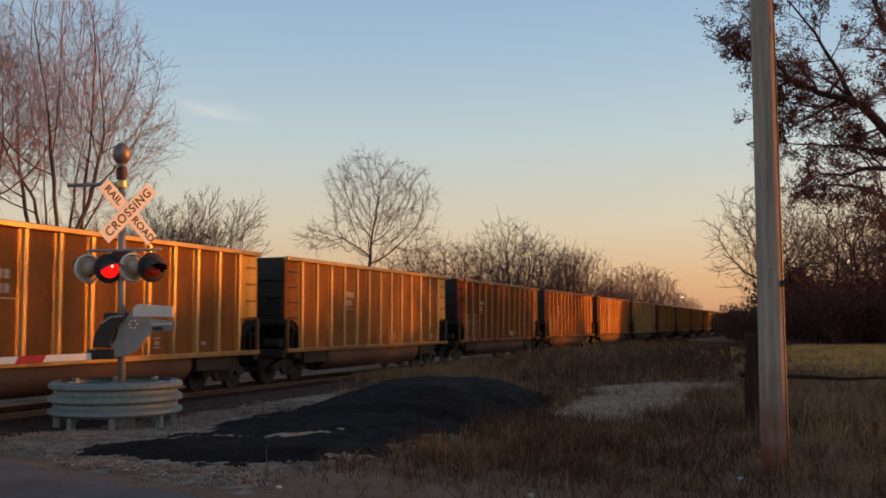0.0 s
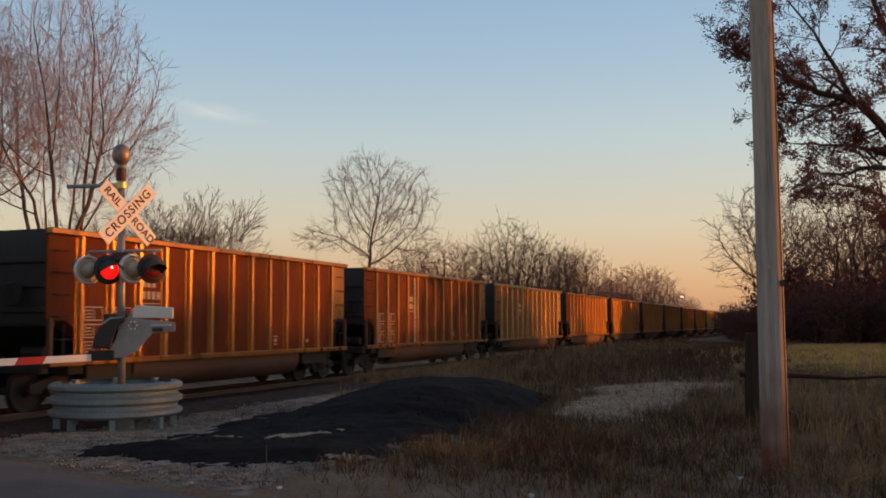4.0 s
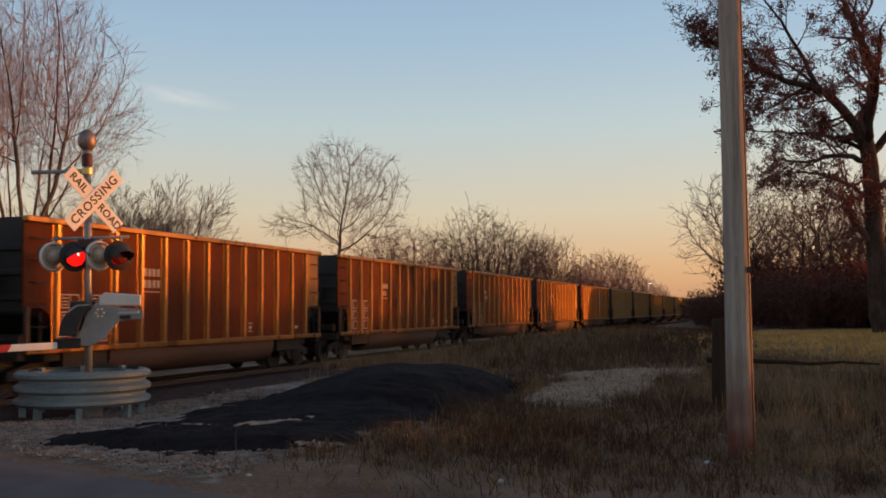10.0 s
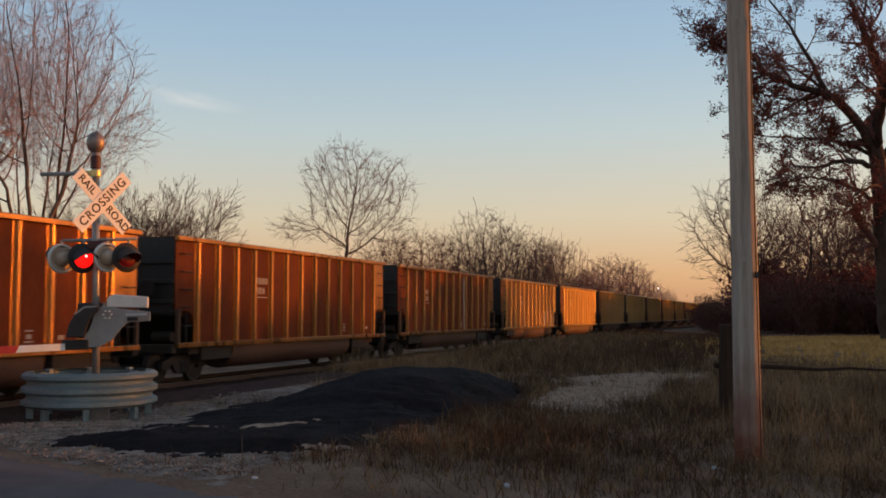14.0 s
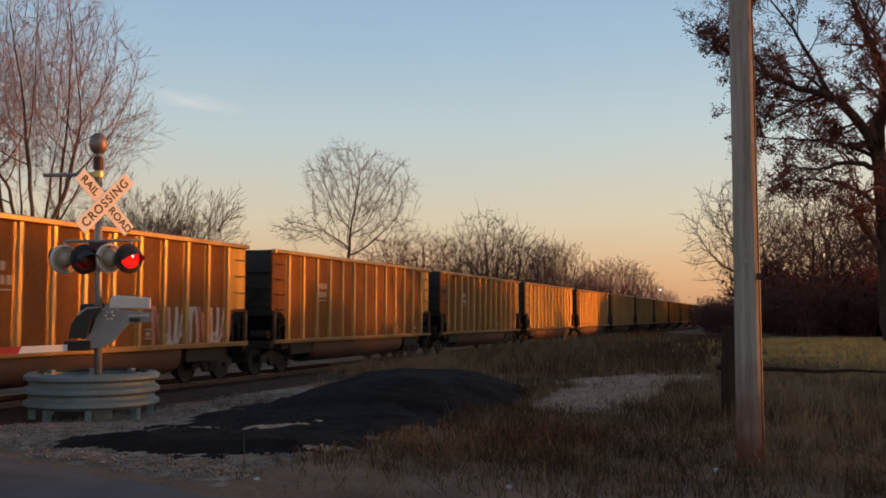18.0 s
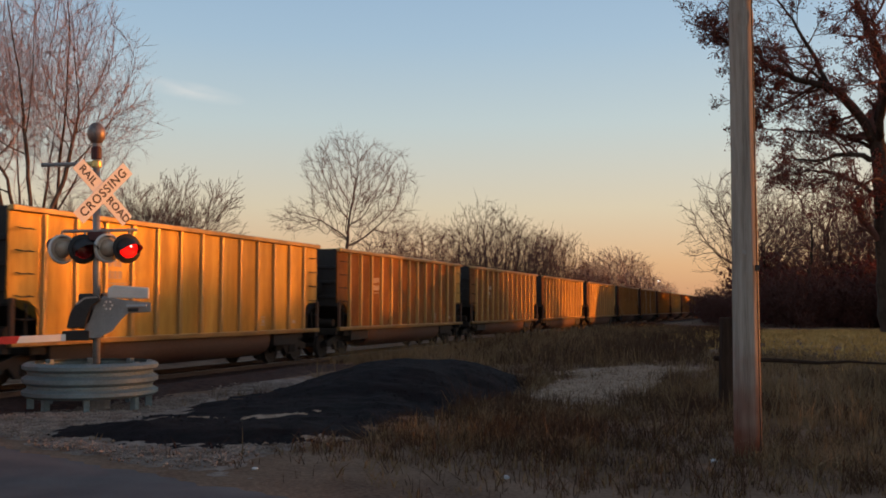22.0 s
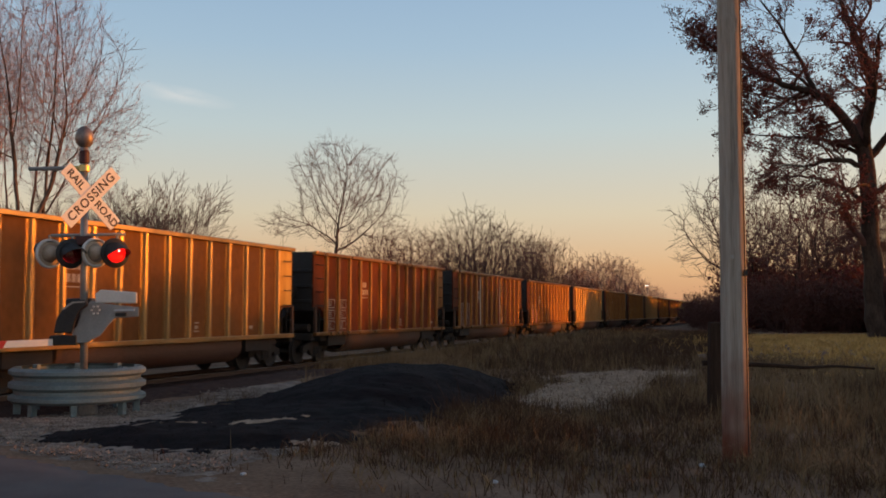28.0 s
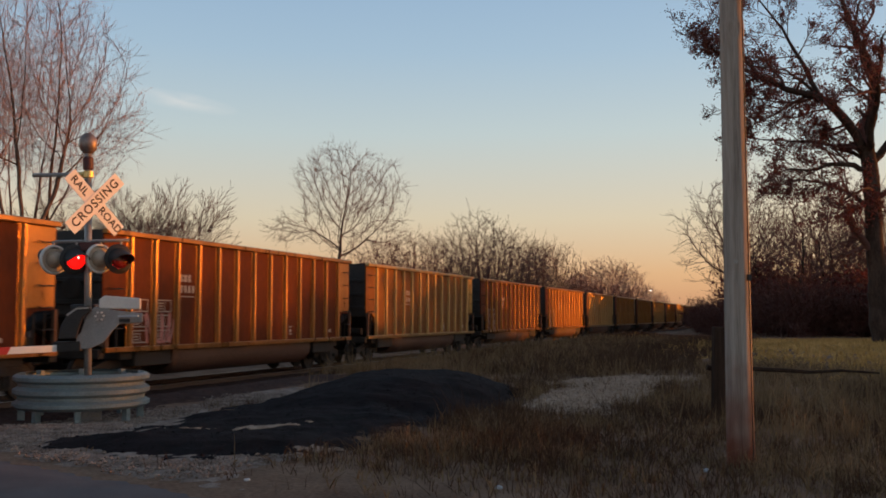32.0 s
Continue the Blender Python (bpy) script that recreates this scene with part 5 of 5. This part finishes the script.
for ang, words, depth in ((-45, (("RAIL", -0.35), ("ROAD", 0.355)), -0.03), (45, (("CROSSING", 0.0),), -0.045)):
    b = part("crossbuck_blade", box(-0.585, 0.585, -0.006, 0.006, -0.115, 0.115, 0.003), M["white"], buck, "white blade with black capital letters")
    b.matrix_basis = pose(0, depth, 0, 0, -ang, 0)
    blade_text(words, 0, b, -0.0085)

lamps = []


def flasher(x, z, yaw, off, lit_parts):
    """A round black background with hood, housing and red lens; yaw from -y towards +x."""
    base = pose(x, off, z, 0, 0, yaw)
    bg = fixed(part("background", lathe([(0.10, 0.0), (0.218, 0.0), (0.228, 0.012), (0.222, 0.028), (0.10, 0.02)], 32, "Y"), M["black"], signal, "round black lamp background", True), base)
    part("housing", lathe([(0.03, 0.16), (0.09, 0.15), (0.12, 0.10), (0.125, 0.03)], 24, "Y"), M["cast"], bg)
    bm = bmesh.new()
    rows = []
    for i in range(15):
        a = math.radians(-20 + 220 * i / 14)
        ln = 0.10 + 0.20 * max(0, math.sin(a)) ** 0.7 if math.sin(a) > 0 else 0.08
        rows.append([bm.verts.new((q * math.cos(a), -dy, q * math.sin(a) - 0.36 * dy)) for q, dy in ((0.172, 0.0), (0.167, ln), (0.159, ln), (0.164, 0.0))])
    for a, b in zip(rows, rows[1:]):
        for i in range(4):
            bm.faces.new((a[i], b[i], b[(i + 1) % 4], a[(i + 1) % 4]))
    part("hood", bm, M["black"], bg, "black half-round hood")
    part("lens_rim", lathe([(0.152, -0.002), (0.166, -0.004), (0.168, -0.02), (0.154, -0.024)], 24, "Y"), M["black"], bg)
    if lit_parts:
        # the lamp turns in its housing: a burning face and a dull one
        lamp = part("lamp", lathe([(0.02, -0.030), (0.105, -0.022), (0.148, -0.004), (0.148, -0.0005), (0.01, -0.0005)], 24, "Y"), M["lit"], bg, "burning red lamp face", True)
        lamp.location = (0, -0.03, 0)
        part("lamp_back", lathe([(0.01, 0.0005), (0.148, 0.0005), (0.148, 0.004), (0.105, 0.022), (0.02, 0.030)], 24, "Y"), M["lens_dark"], lamp, "dull unlit red lens", True)
        fixed(part("bulb", lathe([(0.005, -0.036), (0.014, -0.034), (0.018, -0.026)], 12, "Y"), M["bulb"], lamp), pose(0.03, 0, 0.03))
        lamps.append(lamp)
    return bg


def rear_lamp(x, z, yaw, off):
    bg = fixed(part("rear_background", lathe([(0.192, -0.020), (0.218, -0.022), (0.228, 0.0), (0.224, 0.034), (0.205, 0.044), (0.190, 0.030), (0.190, -0.018)], 32, "Y"), M["pale"], signal, "pale rim of a lamp facing away", True), pose(x, off, z, 0, 0, yaw))
    part("back_plate", lathe([(0.02, 0.004), (0.191, 0.002), (0.191, 0.016), (0.02, 0.018)], 28, "Y"), M["tan"], bg)
    part("housing", lathe([(0.02, 0.17), (0.075, 0.155), (0.105, 0.11), (0.115, 0.05), (0.135, 0.012)], 24, "Y"), M["tan"], bg, smooth=True)
    bm = bmesh.new()
    add_rod(bm, (0, 0, 0.05), (0, -0.30, 0.09), 0.15, 0.10, 16)
    part("hood", bm, M["black"], bg, "black hood")


cross = part("crossarm", rod((-0.50, 0, 2.62), (0.62, 0, 2.62), 0.024, n=12), M["mast"], signal, "horizontal pipe that carries the lamps", True)
part("junction_box", box(-0.11, 0.13, -0.10, 0.08, 2.46, 2.60, 0.02), M["maroon"], signal, "dark red junction box")
flasher(-0.145, 2.33, 42, -0.16, True)
flasher(0.50, 2.33, 42, -0.10, True)
rear_lamp(-0.50, 2.34, -132, -0.06)
rear_lamp(0.19, 2.34, -132, -0.08)
for x in (-0.52, -0.175, 0.19, 0.50):
    part("lamp_hanger", rod((x, 0, 2.63), (x, 0, 2.52), 0.02, n=8), M["mast"], signal)

# gate mechanism
part("gate_mechanism", box(-0.30, 0.10, 0.04, 0.42, 1.12, 1.66, 0.04), M["black"], signal, "black gate motor case")
o = [(-0.10, 0.98), (0.10, 0.98), (0.30, 1.08), (0.42, 1.24), (0.52, 1.34), (0.86, 1.36), (0.86, 1.50), (0.40, 1.56), (0.18, 1.62), (0.06, 1.52), (-0.04, 1.22), (-0.10, 1.18)]
fixed(part("support_arm", extrude_outline(o, 0.05, "XZ", 0.01), M["cast"], signal, "grey cast counterweight arm"), pose(-0.03, -0.12, 0, 0, 0, 12))
fixed(part("counterweight", extrude_outline([(0.22, 1.58), (0.82, 1.56), (0.82, 1.73), (0.30, 1.78), (0.22, 1.72)], 0.16, "XZ", 0.02), M["pale"], signal, "pale counterweight block"), pose(-0.03, -0.08, 0, 0, 0, 12))
for a in range(6):
    q = math.radians(60 * a)
    part("bolt", rod((0.22 + 0.06 * math.cos(q), -0.16, 1.47 + 0.06 * math.sin(q)), (0.22 + 0.06 * math.cos(q), -0.135, 1.47 + 0.06 * math.sin(q)), 0.017, n=6), M["pale"], signal)
part("slot_plate", box(0.48, 0.78, -0.10, -0.055, 1.445, 1.475), M["litter"], signal)
cover = [(-0.34, 1.14), (-0.30, 1.34), (-0.20, 1.52), (-0.06, 1.62), (0.10, 1.63), (0.14, 1.55), (0.02, 1.46), (-0.04, 1.30), (-0.08, 1.14)]
fixed(part("motor_cover", extrude_outline(cover, 0.12, "XZ", 0.02), M["black"], signal, "black curved motor cover"), pose(-0.02, -0.20, 0, 0, 0, 12))
fixed(part("cover_rib", extrude_outline([(-0.22, 1.50), (-0.08, 1.60), (0.10, 1.61), (0.10, 1.585), (-0.07, 1.575), (-0.20, 1.48)], 0.14, "XZ"), M["mast"], signal), pose(-0.02, -0.20, 0, 0, 0, 12))
part("mech_latch", box(0.50, 0.66, -0.10, -0.07, 1.37, 1.42, 0.006), M["black"], signal)
part("arm_clamp", box(-0.46, -0.06, -0.17, 0.08, 0.95, 1.10, 0.015), M["black"], signal, "dark clamp that holds the gate arm")
part("conduit", rod((-0.03, 0.13, -0.1), (-0.03, 0.13, 1.15), 0.03, n=10), M["black"], signal)

gate = fixed(part("gate_arm", box(-9.0, -0.18, -0.022, 0.022, -0.052, 0.052, 0.01), M["white"], signal, "white gate arm with slanted red stripes, lowered"), pose(-0.28, -0.05, 1.0, 0, -0.4, 44))
for i in range(8):
    x = -0.86 - i * 1.05
    pts = [(x, 0.054), (x - 0.40, 0.054), (x - 0.46, -0.054), (x - 0.06, -0.054)]
    part("red_stripe", extrude_outline(pts, 0.050), M["redtape"], gate)

# ---- guard ring round the signal's foot ----
ring = tagged(empty("guard_ring", pose(-5.0, 15.0, 0.02)), "galvanised corrugated guard rail bent into a ring", "guard rail")
prof = [(-0.02, 0.255), (0.0, 0.245), (0.045, 0.215), (0.045, 0.165), (-0.03, 0.125), (-0.03, 0.075), (0.045, 0.03), (0.045, -0.03), (-0.03, -0.075), (-0.03, -0.125), (0.045, -0.165), (0.045, -0.215), (0.0, -0.245), (-0.02, -0.255)]


def ring_piece(a0, a1):
    vs, n = [], 13
    for i in range(n):
        a = radians(a0 + (a1 - a0) * i / (n - 1))
        for inner in (0, 1):
            for dr, z in (prof if not inner else prof[::-1]):
                r = 0.935 + dr - (0.006 if inner else 0)
                vs.append((r * math.cos(a), r * math.sin(a), 0.40 + z))
    m = 2 * len(prof)
    fs = [(i * m + j, i * m + (j + 1) % m, (i + 1) * m + (j + 1) % m, (i + 1) * m + j) for i in range(n - 1) for j in range(m)]
    fs += [tuple(range(m))[::-1], tuple(range((n - 1) * m, n * m))]
    return mesh_ob("rail_section", vs, fs, M["galv"], ring)


for q in range(4):
    ring_piece(q * 90 + 10, q * 90 + 100.8)
for a in (-118, -75, -25, 20, 65, 110, 155, 200):
    o = part("ring_post", box(-0.05, 0.05, -0.04, 0.04, -0.3, 0.665, 0.008), M["galv"], ring)
    o.matrix_basis = pose(0.845 * math.cos(radians(a)), 0.845 * math.sin(radians(a)), 0, 0, 0, a)
    b = part("bolt", rod((0.915, 0, 0.36), (0.945, 0, 0.36), 0.015, n=6), M["mast"], ring)
    b.matrix_basis = pose(0, 0, 0, 0, 0, a)

# ---- utility pole, fence post and rail ----
pole = tagged(empty("utility_pole", pose(3.24, 9.62, 0)), "weathered grey wooden utility pole", "utility pole")


def pole_mesh(z0, z1, r0, r1, seed):
    n, m = 28, max(3, int((z1 - z0) / 0.07))
    vs = []
    for j in range(m + 1):
        z = z0 + (z1 - z0) * j / m
        for i in range(n):
            a = 2 * math.pi * i / n
            r = (r0 + (r1 - r0) * j / m) * (1 + 0.02 * noise.noise((math.cos(a) * 3, math.sin(a) * 3, z * 0.6 + seed)) - (0.05 if i in (23, 24) else 0.03 if i == 20 and z < 3.2 else 0) + 0.07 * math.exp(-((z - 4.42) / 0.06) ** 2) * (1 + 0.5 * math.cos(a + 1.2)))
            vs.append((r * math.cos(a), r * math.sin(a), z))
    fs = [(j * n + i, j * n + (i + 1) % n, (j + 1) * n + (i + 1) % n, (j + 1) * n + i) for j in range(m) for i in range(n)]
    fs += [tuple(range(n))[::-1], tuple(range(m * n, (m + 1) * n))]
    return vs, fs


mesh_ob("pole_shaft", *pole_mesh(-0.4, 9.5, 0.136, 0.092, 0), M["pole"], pole, "grey wood, reddish near the ground", smooth=True)
part("ground_wire", rod((0.085, -0.118, 0.1), (0.068, -0.094, 8.8), 0.007, n=6), M["black"], pole, "thin dark earth wire")
part("wire_staple", box(0.06, 0.10, -0.135, -0.105, 1.86, 1.92), M["black"], pole)
part("tag", box(-0.07, -0.03, -0.14, -0.126, 2.03, 2.07), M["mast"], pole, "small metal tag")

post = tagged(empty("fence_post", pose(4.47, 14.3, 0, 0, 1.5, 0)), "blackened old wooden fence post", "fence post")
part("post_shaft", box(-0.065, 0.105, -0.09, 0.09, -0.3, 1.36, 0.025), M["post"], post)
log = tagged(empty("fence_rail", pose(4.5, 14.34, 0.70)), "long dark weathered fence rail beside the post", "fence rail")
bm = bmesh.new()
line = [(-0.12, 0.1, 0.05), (0.5, 0.14, 0.03), (1.1, 0.2, 0.0), (1.5, 0.24, -0.03), (2.0, 0.3, -0.01), (2.6, 0.34, -0.05)]
for i, (a, b) in enumerate(zip(line, line[1:])):
    add_rod(bm, a, b, 0.040 - 0.005 * i, 0.036 - 0.005 * i, n=9)
part("rail_log", bm, M["post"], log)


# ---- grass ----
def blades(name, count, region, accept, height, width, material, label, seed, lean=0.35, tuft=(3, 9), spread=0.05):
    rng = np.random.RandomState(seed)
    x0, x1, y0, y1 = region
    px, py, pz = [], [], []
    tries = 0
    while len(px) < count and tries < 40 * count:
        tries += 1
        # tufts: several blades share a root
        x, y = rng.uniform(x0, x1), rng.uniform(y0, y1)
        a = accept(x, y)
        if a <= 0 or rng.uniform() > a:
            continue
        z = ground_z(x, y)
        k = rng.randint(*tuft)
        px += list(x + rng.normal(0, spread, k))
        py += list(y + rng.normal(0, spread, k))
        pz += [z - 0.01] * k
    p = np.stack([px, py, pz], 1)
    n = len(p)
    a = rng.uniform(0, 6.28, n)
    side = np.stack([np.cos(a), np.sin(a), np.zeros(n)], 1) * (width * rng.uniform(0.6, 1.3, (n, 1)))
    b = rng.uniform(0, 6.28, n)
    h = height * np.exp(rng.normal(0, 0.35, (n, 1)))
    bend = np.stack([np.cos(b), np.sin(b), np.zeros(n)], 1) * h * np.abs(rng.normal(0, lean, (n, 1)))
    up = np.array([[0, 0, 1.0]]) * h
    v = np.stack([p - side, p + side, p + side * 0.7 + up * 0.55 + bend * 0.35, p - side * 0.7 + up * 0.55 + bend * 0.35, p + up * 0.95 + bend], 1).reshape(-1, 3)
    i = np.arange(n)[:, None] * 5
    fs = np.concatenate([i + np.array([[0, 1, 2]]), i + np.array([[0, 2, 3]]), i + np.array([[3, 2, 4]])])
    ob = quick_mesh(name, v, fs, material)
    return tagged(ob, label, "grass", kind="stuff")


def open_ground(x, y):
    r = x * N.x + y * N.y
    s = x * D.x + y * D.y
    if road_in(x, y) > -0.35 or r > 13.4 or heap_mask(x, y) > 0.02 or (r > 9.2 and s < 23 + 2 * wobble(x, y, 0.4, 88.0)):
        return 0.0
    k = 0.10 + 0.90 * smooth(0.9, 2.4, -road_in(x, y) + 0.5 * wobble(x, y, 0.8, 31.0))
    if gravel_mask(x, y) > 0.0:
        k = min(k, 0.02)
    if patch_mask(x, y) > -0.05:
        k = min(k, 0.05)
    return k


def near_density(x, y):
    d = math.hypot(x, y)
    return open_ground(x, y) * smooth(-0.6, 0.4, wobble(x, y, 0.35, 20.0) + 0.25) * min(1.0, 14 / d)


def tall_density(x, y):
    r = x * N.x + y * N.y
    strip = smooth(8.2, 9.6, r) * smooth(13.6, 12.8, r) * smooth(15, 19, y)
    side = smooth(2.8, 4.4, x) * smooth(9, 11.5, y) * smooth(30, 20, y)
    back = smooth(4.5, 7, r) * smooth(21, 26, y) * smooth(13, 11, r) * 0.8
    return open_ground(x, y) * max(strip, side * 0.8, back) * smooth(-0.5, 0.3, wobble(x, y, 0.4, 25.0) + 0.2)


def lawn_density(x, y):
    return open_ground(x, y) * smooth(9, 14, x) * smooth(16, 26, y) * 0.9


blades("dry_grass", 52000, (-4, 12, 7.5, 30), near_density, 0.15, 0.0045, M["weed"], "low brown-green dry grass and weeds", 1, 0.8)
blades("straw_grass", 36000, (-4, 14, 7.5, 34), near_density, 0.10, 0.007, M["grass"], "short tan straw grass", 2, 0.9)
blades("tall_grass", 42000, (-4, 26, 9, 66), tall_density, 0.34, 0.006, M["grass"], "tall dry tan grass", 3, 0.5)
blades("weed_clumps", 11000, (-0.6, 10, 8.2, 20), lambda x, y: open_ground(x, y) * smooth(0.05, 0.5, wobble(x, y, 0.6, 52.0)), 0.17, 0.0035, M["grass"], "arching clumps of pale dry weeds", 6, 1.0, (14, 34), 0.08)
blades("dark_weed_clumps", 9000, (-0.2, 10, 8.2, 20), lambda x, y: open_ground(x, y) * smooth(0.1, 0.5, wobble(x, y, 0.5, 77.0)), 0.21, 0.004, M["weed"], "dark clumps of withered weeds", 7, 0.7, (14, 30), 0.10)
blades("far_weeds", 34000, (1, 36, 25, 82), lambda x, y: open_ground(x, y) * smooth(0.5, 3.5, x * N.x + y * N.y) * smooth(-0.6, 0.2, wobble(x, y, 0.25, 61.0) + 0.2), 0.26, 0.014, M["weed"], "brown withered weeds along the track", 8, 0.6)
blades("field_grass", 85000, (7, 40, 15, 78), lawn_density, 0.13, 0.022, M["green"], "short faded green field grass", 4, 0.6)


# ---- litter ----
def litter(x, y, k, seed):
    rng = random.Random(seed)
    bm = bmesh.new()
    bmesh.ops.create_icosphere(bm, subdivisions=2, radius=k)
    for v in bm.verts:
        v.co *= 1 + 0.35 * noise.noise(v.co * (2.2 / k) + Vector((seed, 0, 0)))
        v.co.z *= 0.55
    ob = part("litter", bm, M["litter"], None)
    ob.matrix_basis = pose(x, y, ground_z(x, y) + k * 0.3, 0, 0, rng.uniform(0, 360))
    return tagged(ob, "crumpled scrap of white litter in the grass", "litter", "litter in the grass")


for i, (x, y, k) in enumerate(((-0.09, 11.4, 0.05), (2.17, 14.2, 0.06), (2.6, 13.6, 0.05), (-1.5, 9.0, 0.04), (0.75, 8.6, 0.05), (2.8, 9.3, 0.05), (-4.05, 14.0, 0.05), (8.9, 28.0, 0.09), (-3.9, 14.2, 0.035))):
    litter(x, y, k * 0.75, i)

# a far bright point above the trees, built as a glowing box on an added pole
far_lamp = tagged(empty("street_lamp", pose(61.6, 250, -0.4)), "far glowing white box on a thin added pole", "street lamp")
part("lamp_pole", rod((0, 0, 0), (0, 0, 8.7), 0.10, 0.06, n=8), M["cast"], far_lamp)
part("lamp_head", box(-0.35, 0.35, -0.2, 0.2, 8.6, 8.9, 0.06), M["lampglow"], far_lamp, "glowing white box")


# a faint streak of high cloud
def cloud():
    m, n, l, b = node_mat("thin_cloud", 1.0)
    n.remove(b)
    tc, ns, mp = n.new("ShaderNodeTexCoord"), n.new("ShaderNodeTexNoise"), n.new("ShaderNodeMapping")
    gr, rg, mul, em, tr, mx = (n.new("ShaderNode" + k) for k in ("TexGradient", "MapRange", "Math", "Emission", "BsdfTransparent", "MixShader"))
    mp.inputs["Scale"].default_value = (0.004, 0.016, 0.02)
    ns.inputs["Detail"].default_value = 3
    gr.gradient_type = "SPHERICAL"
    sc = n.new("ShaderNodeMapping")
    sc.inputs["Scale"].default_value = (1 / 78, 1 / 15, 0)
    l.new(tc.outputs["Object"], mp.inputs[0])
    l.new(tc.outputs["Object"], sc.inputs[0])
    l.new(mp.outputs[0], ns.inputs["Vector"])
    l.new(sc.outputs[0], gr.inputs[0])
    rg.inputs["From Min"].default_value, rg.inputs["From Max"].default_value, rg.inputs["To Max"].default_value = 0.15, 0.7, 0.4
    l.new(ns.outputs[0], rg.inputs[0])
    mul.operation = "MULTIPLY"
    l.new(rg.outputs[0], mul.inputs[0])
    l.new(gr.outputs["Fac"], mul.inputs[1])
    em.inputs[0].default_value, em.inputs[1].default_value = (0.95, 0.86, 0.78, 1), 1.0
    l.new(mul.outputs[0], mx.inputs[0])
    l.new(tr.outputs[0], mx.inputs[1])
    l.new(em.outputs[0], mx.inputs[2])
    l.new(mx.outputs[0], n["Material Output"].inputs[0])
    vs = [(80 * i / 8, 18 * j / 4, 1.5 * math.sin(i)) for i in range(-8, 9) for j in range(-4, 5)]
    ob = mesh_ob("cloud", vs, grid_faces(17, 9).tolist(), m)
    ob.matrix_basis = Matrix.Translation((-310, 1300, 292)) @ Euler((radians(78), 0, radians(13))).to_matrix().to_4x4() @ pose(0, 0, 0, 0, 0, -9)
    tagged(ob, "faint thin streak of high cloud", "cloud", kind="structure")


cloud()

# ---- motion ----
def flash_at(n):
    """The second at which the flashers change over for the nth time."""
    return 0.5 + 0.6253 * n - 0.000177 * n * n


def motions():
    times = [0, 2, 4, 6, 8, 10, 12, 14, 16, 18, 20, 22, 24, 26, 28, 30, 32]
    for k, car in enumerate(cars):
        walk(car, [(t, car_pose(k, t)) for t in times])
    wheels = [w for car in cars for tr in car.children if tr.name.startswith("truck") for w in tr.children if w.name.startswith("wheelset")]
    first = {}
    for w in wheels:
        key = w.location.x > 0
        if key not in first:
            first[key] = w
            x = w.location.x
            walk(w, [(i / FPS, pose(x, 0, 0.457, 0, -math.degrees(CAR_LEN * run(i / FPS) / 0.457), 0)) for i in range(32 * FPS + 1)])
        else:
            src = first[key].animation_data
            w.rotation_mode = "QUATERNION"
            w.animation_data_create()
            w.animation_data.action = src.action
            w.animation_data.action_slot = src.action_slot
    for side, lamp in enumerate(lamps):
        a = 0.0 if side == 0 else 180.0
        base = lamp.location.copy()
        rows = [(0, pose(*base, 0, 0, a))]
        n = 0
        while flash_at(n) < 31.95:
            f0 = round(flash_at(n) * FPS) - 1
            for j in range(4):
                rows.append(((f0 + j) / FPS, pose(*base, 0, 0, a + 60 * j)))
            a += 180
            n += 1
        if rows[-1][0] < 31.99:
            rows.append((32, pose(*base, 0, 0, a)))
        walk(lamp, rows)


motions()
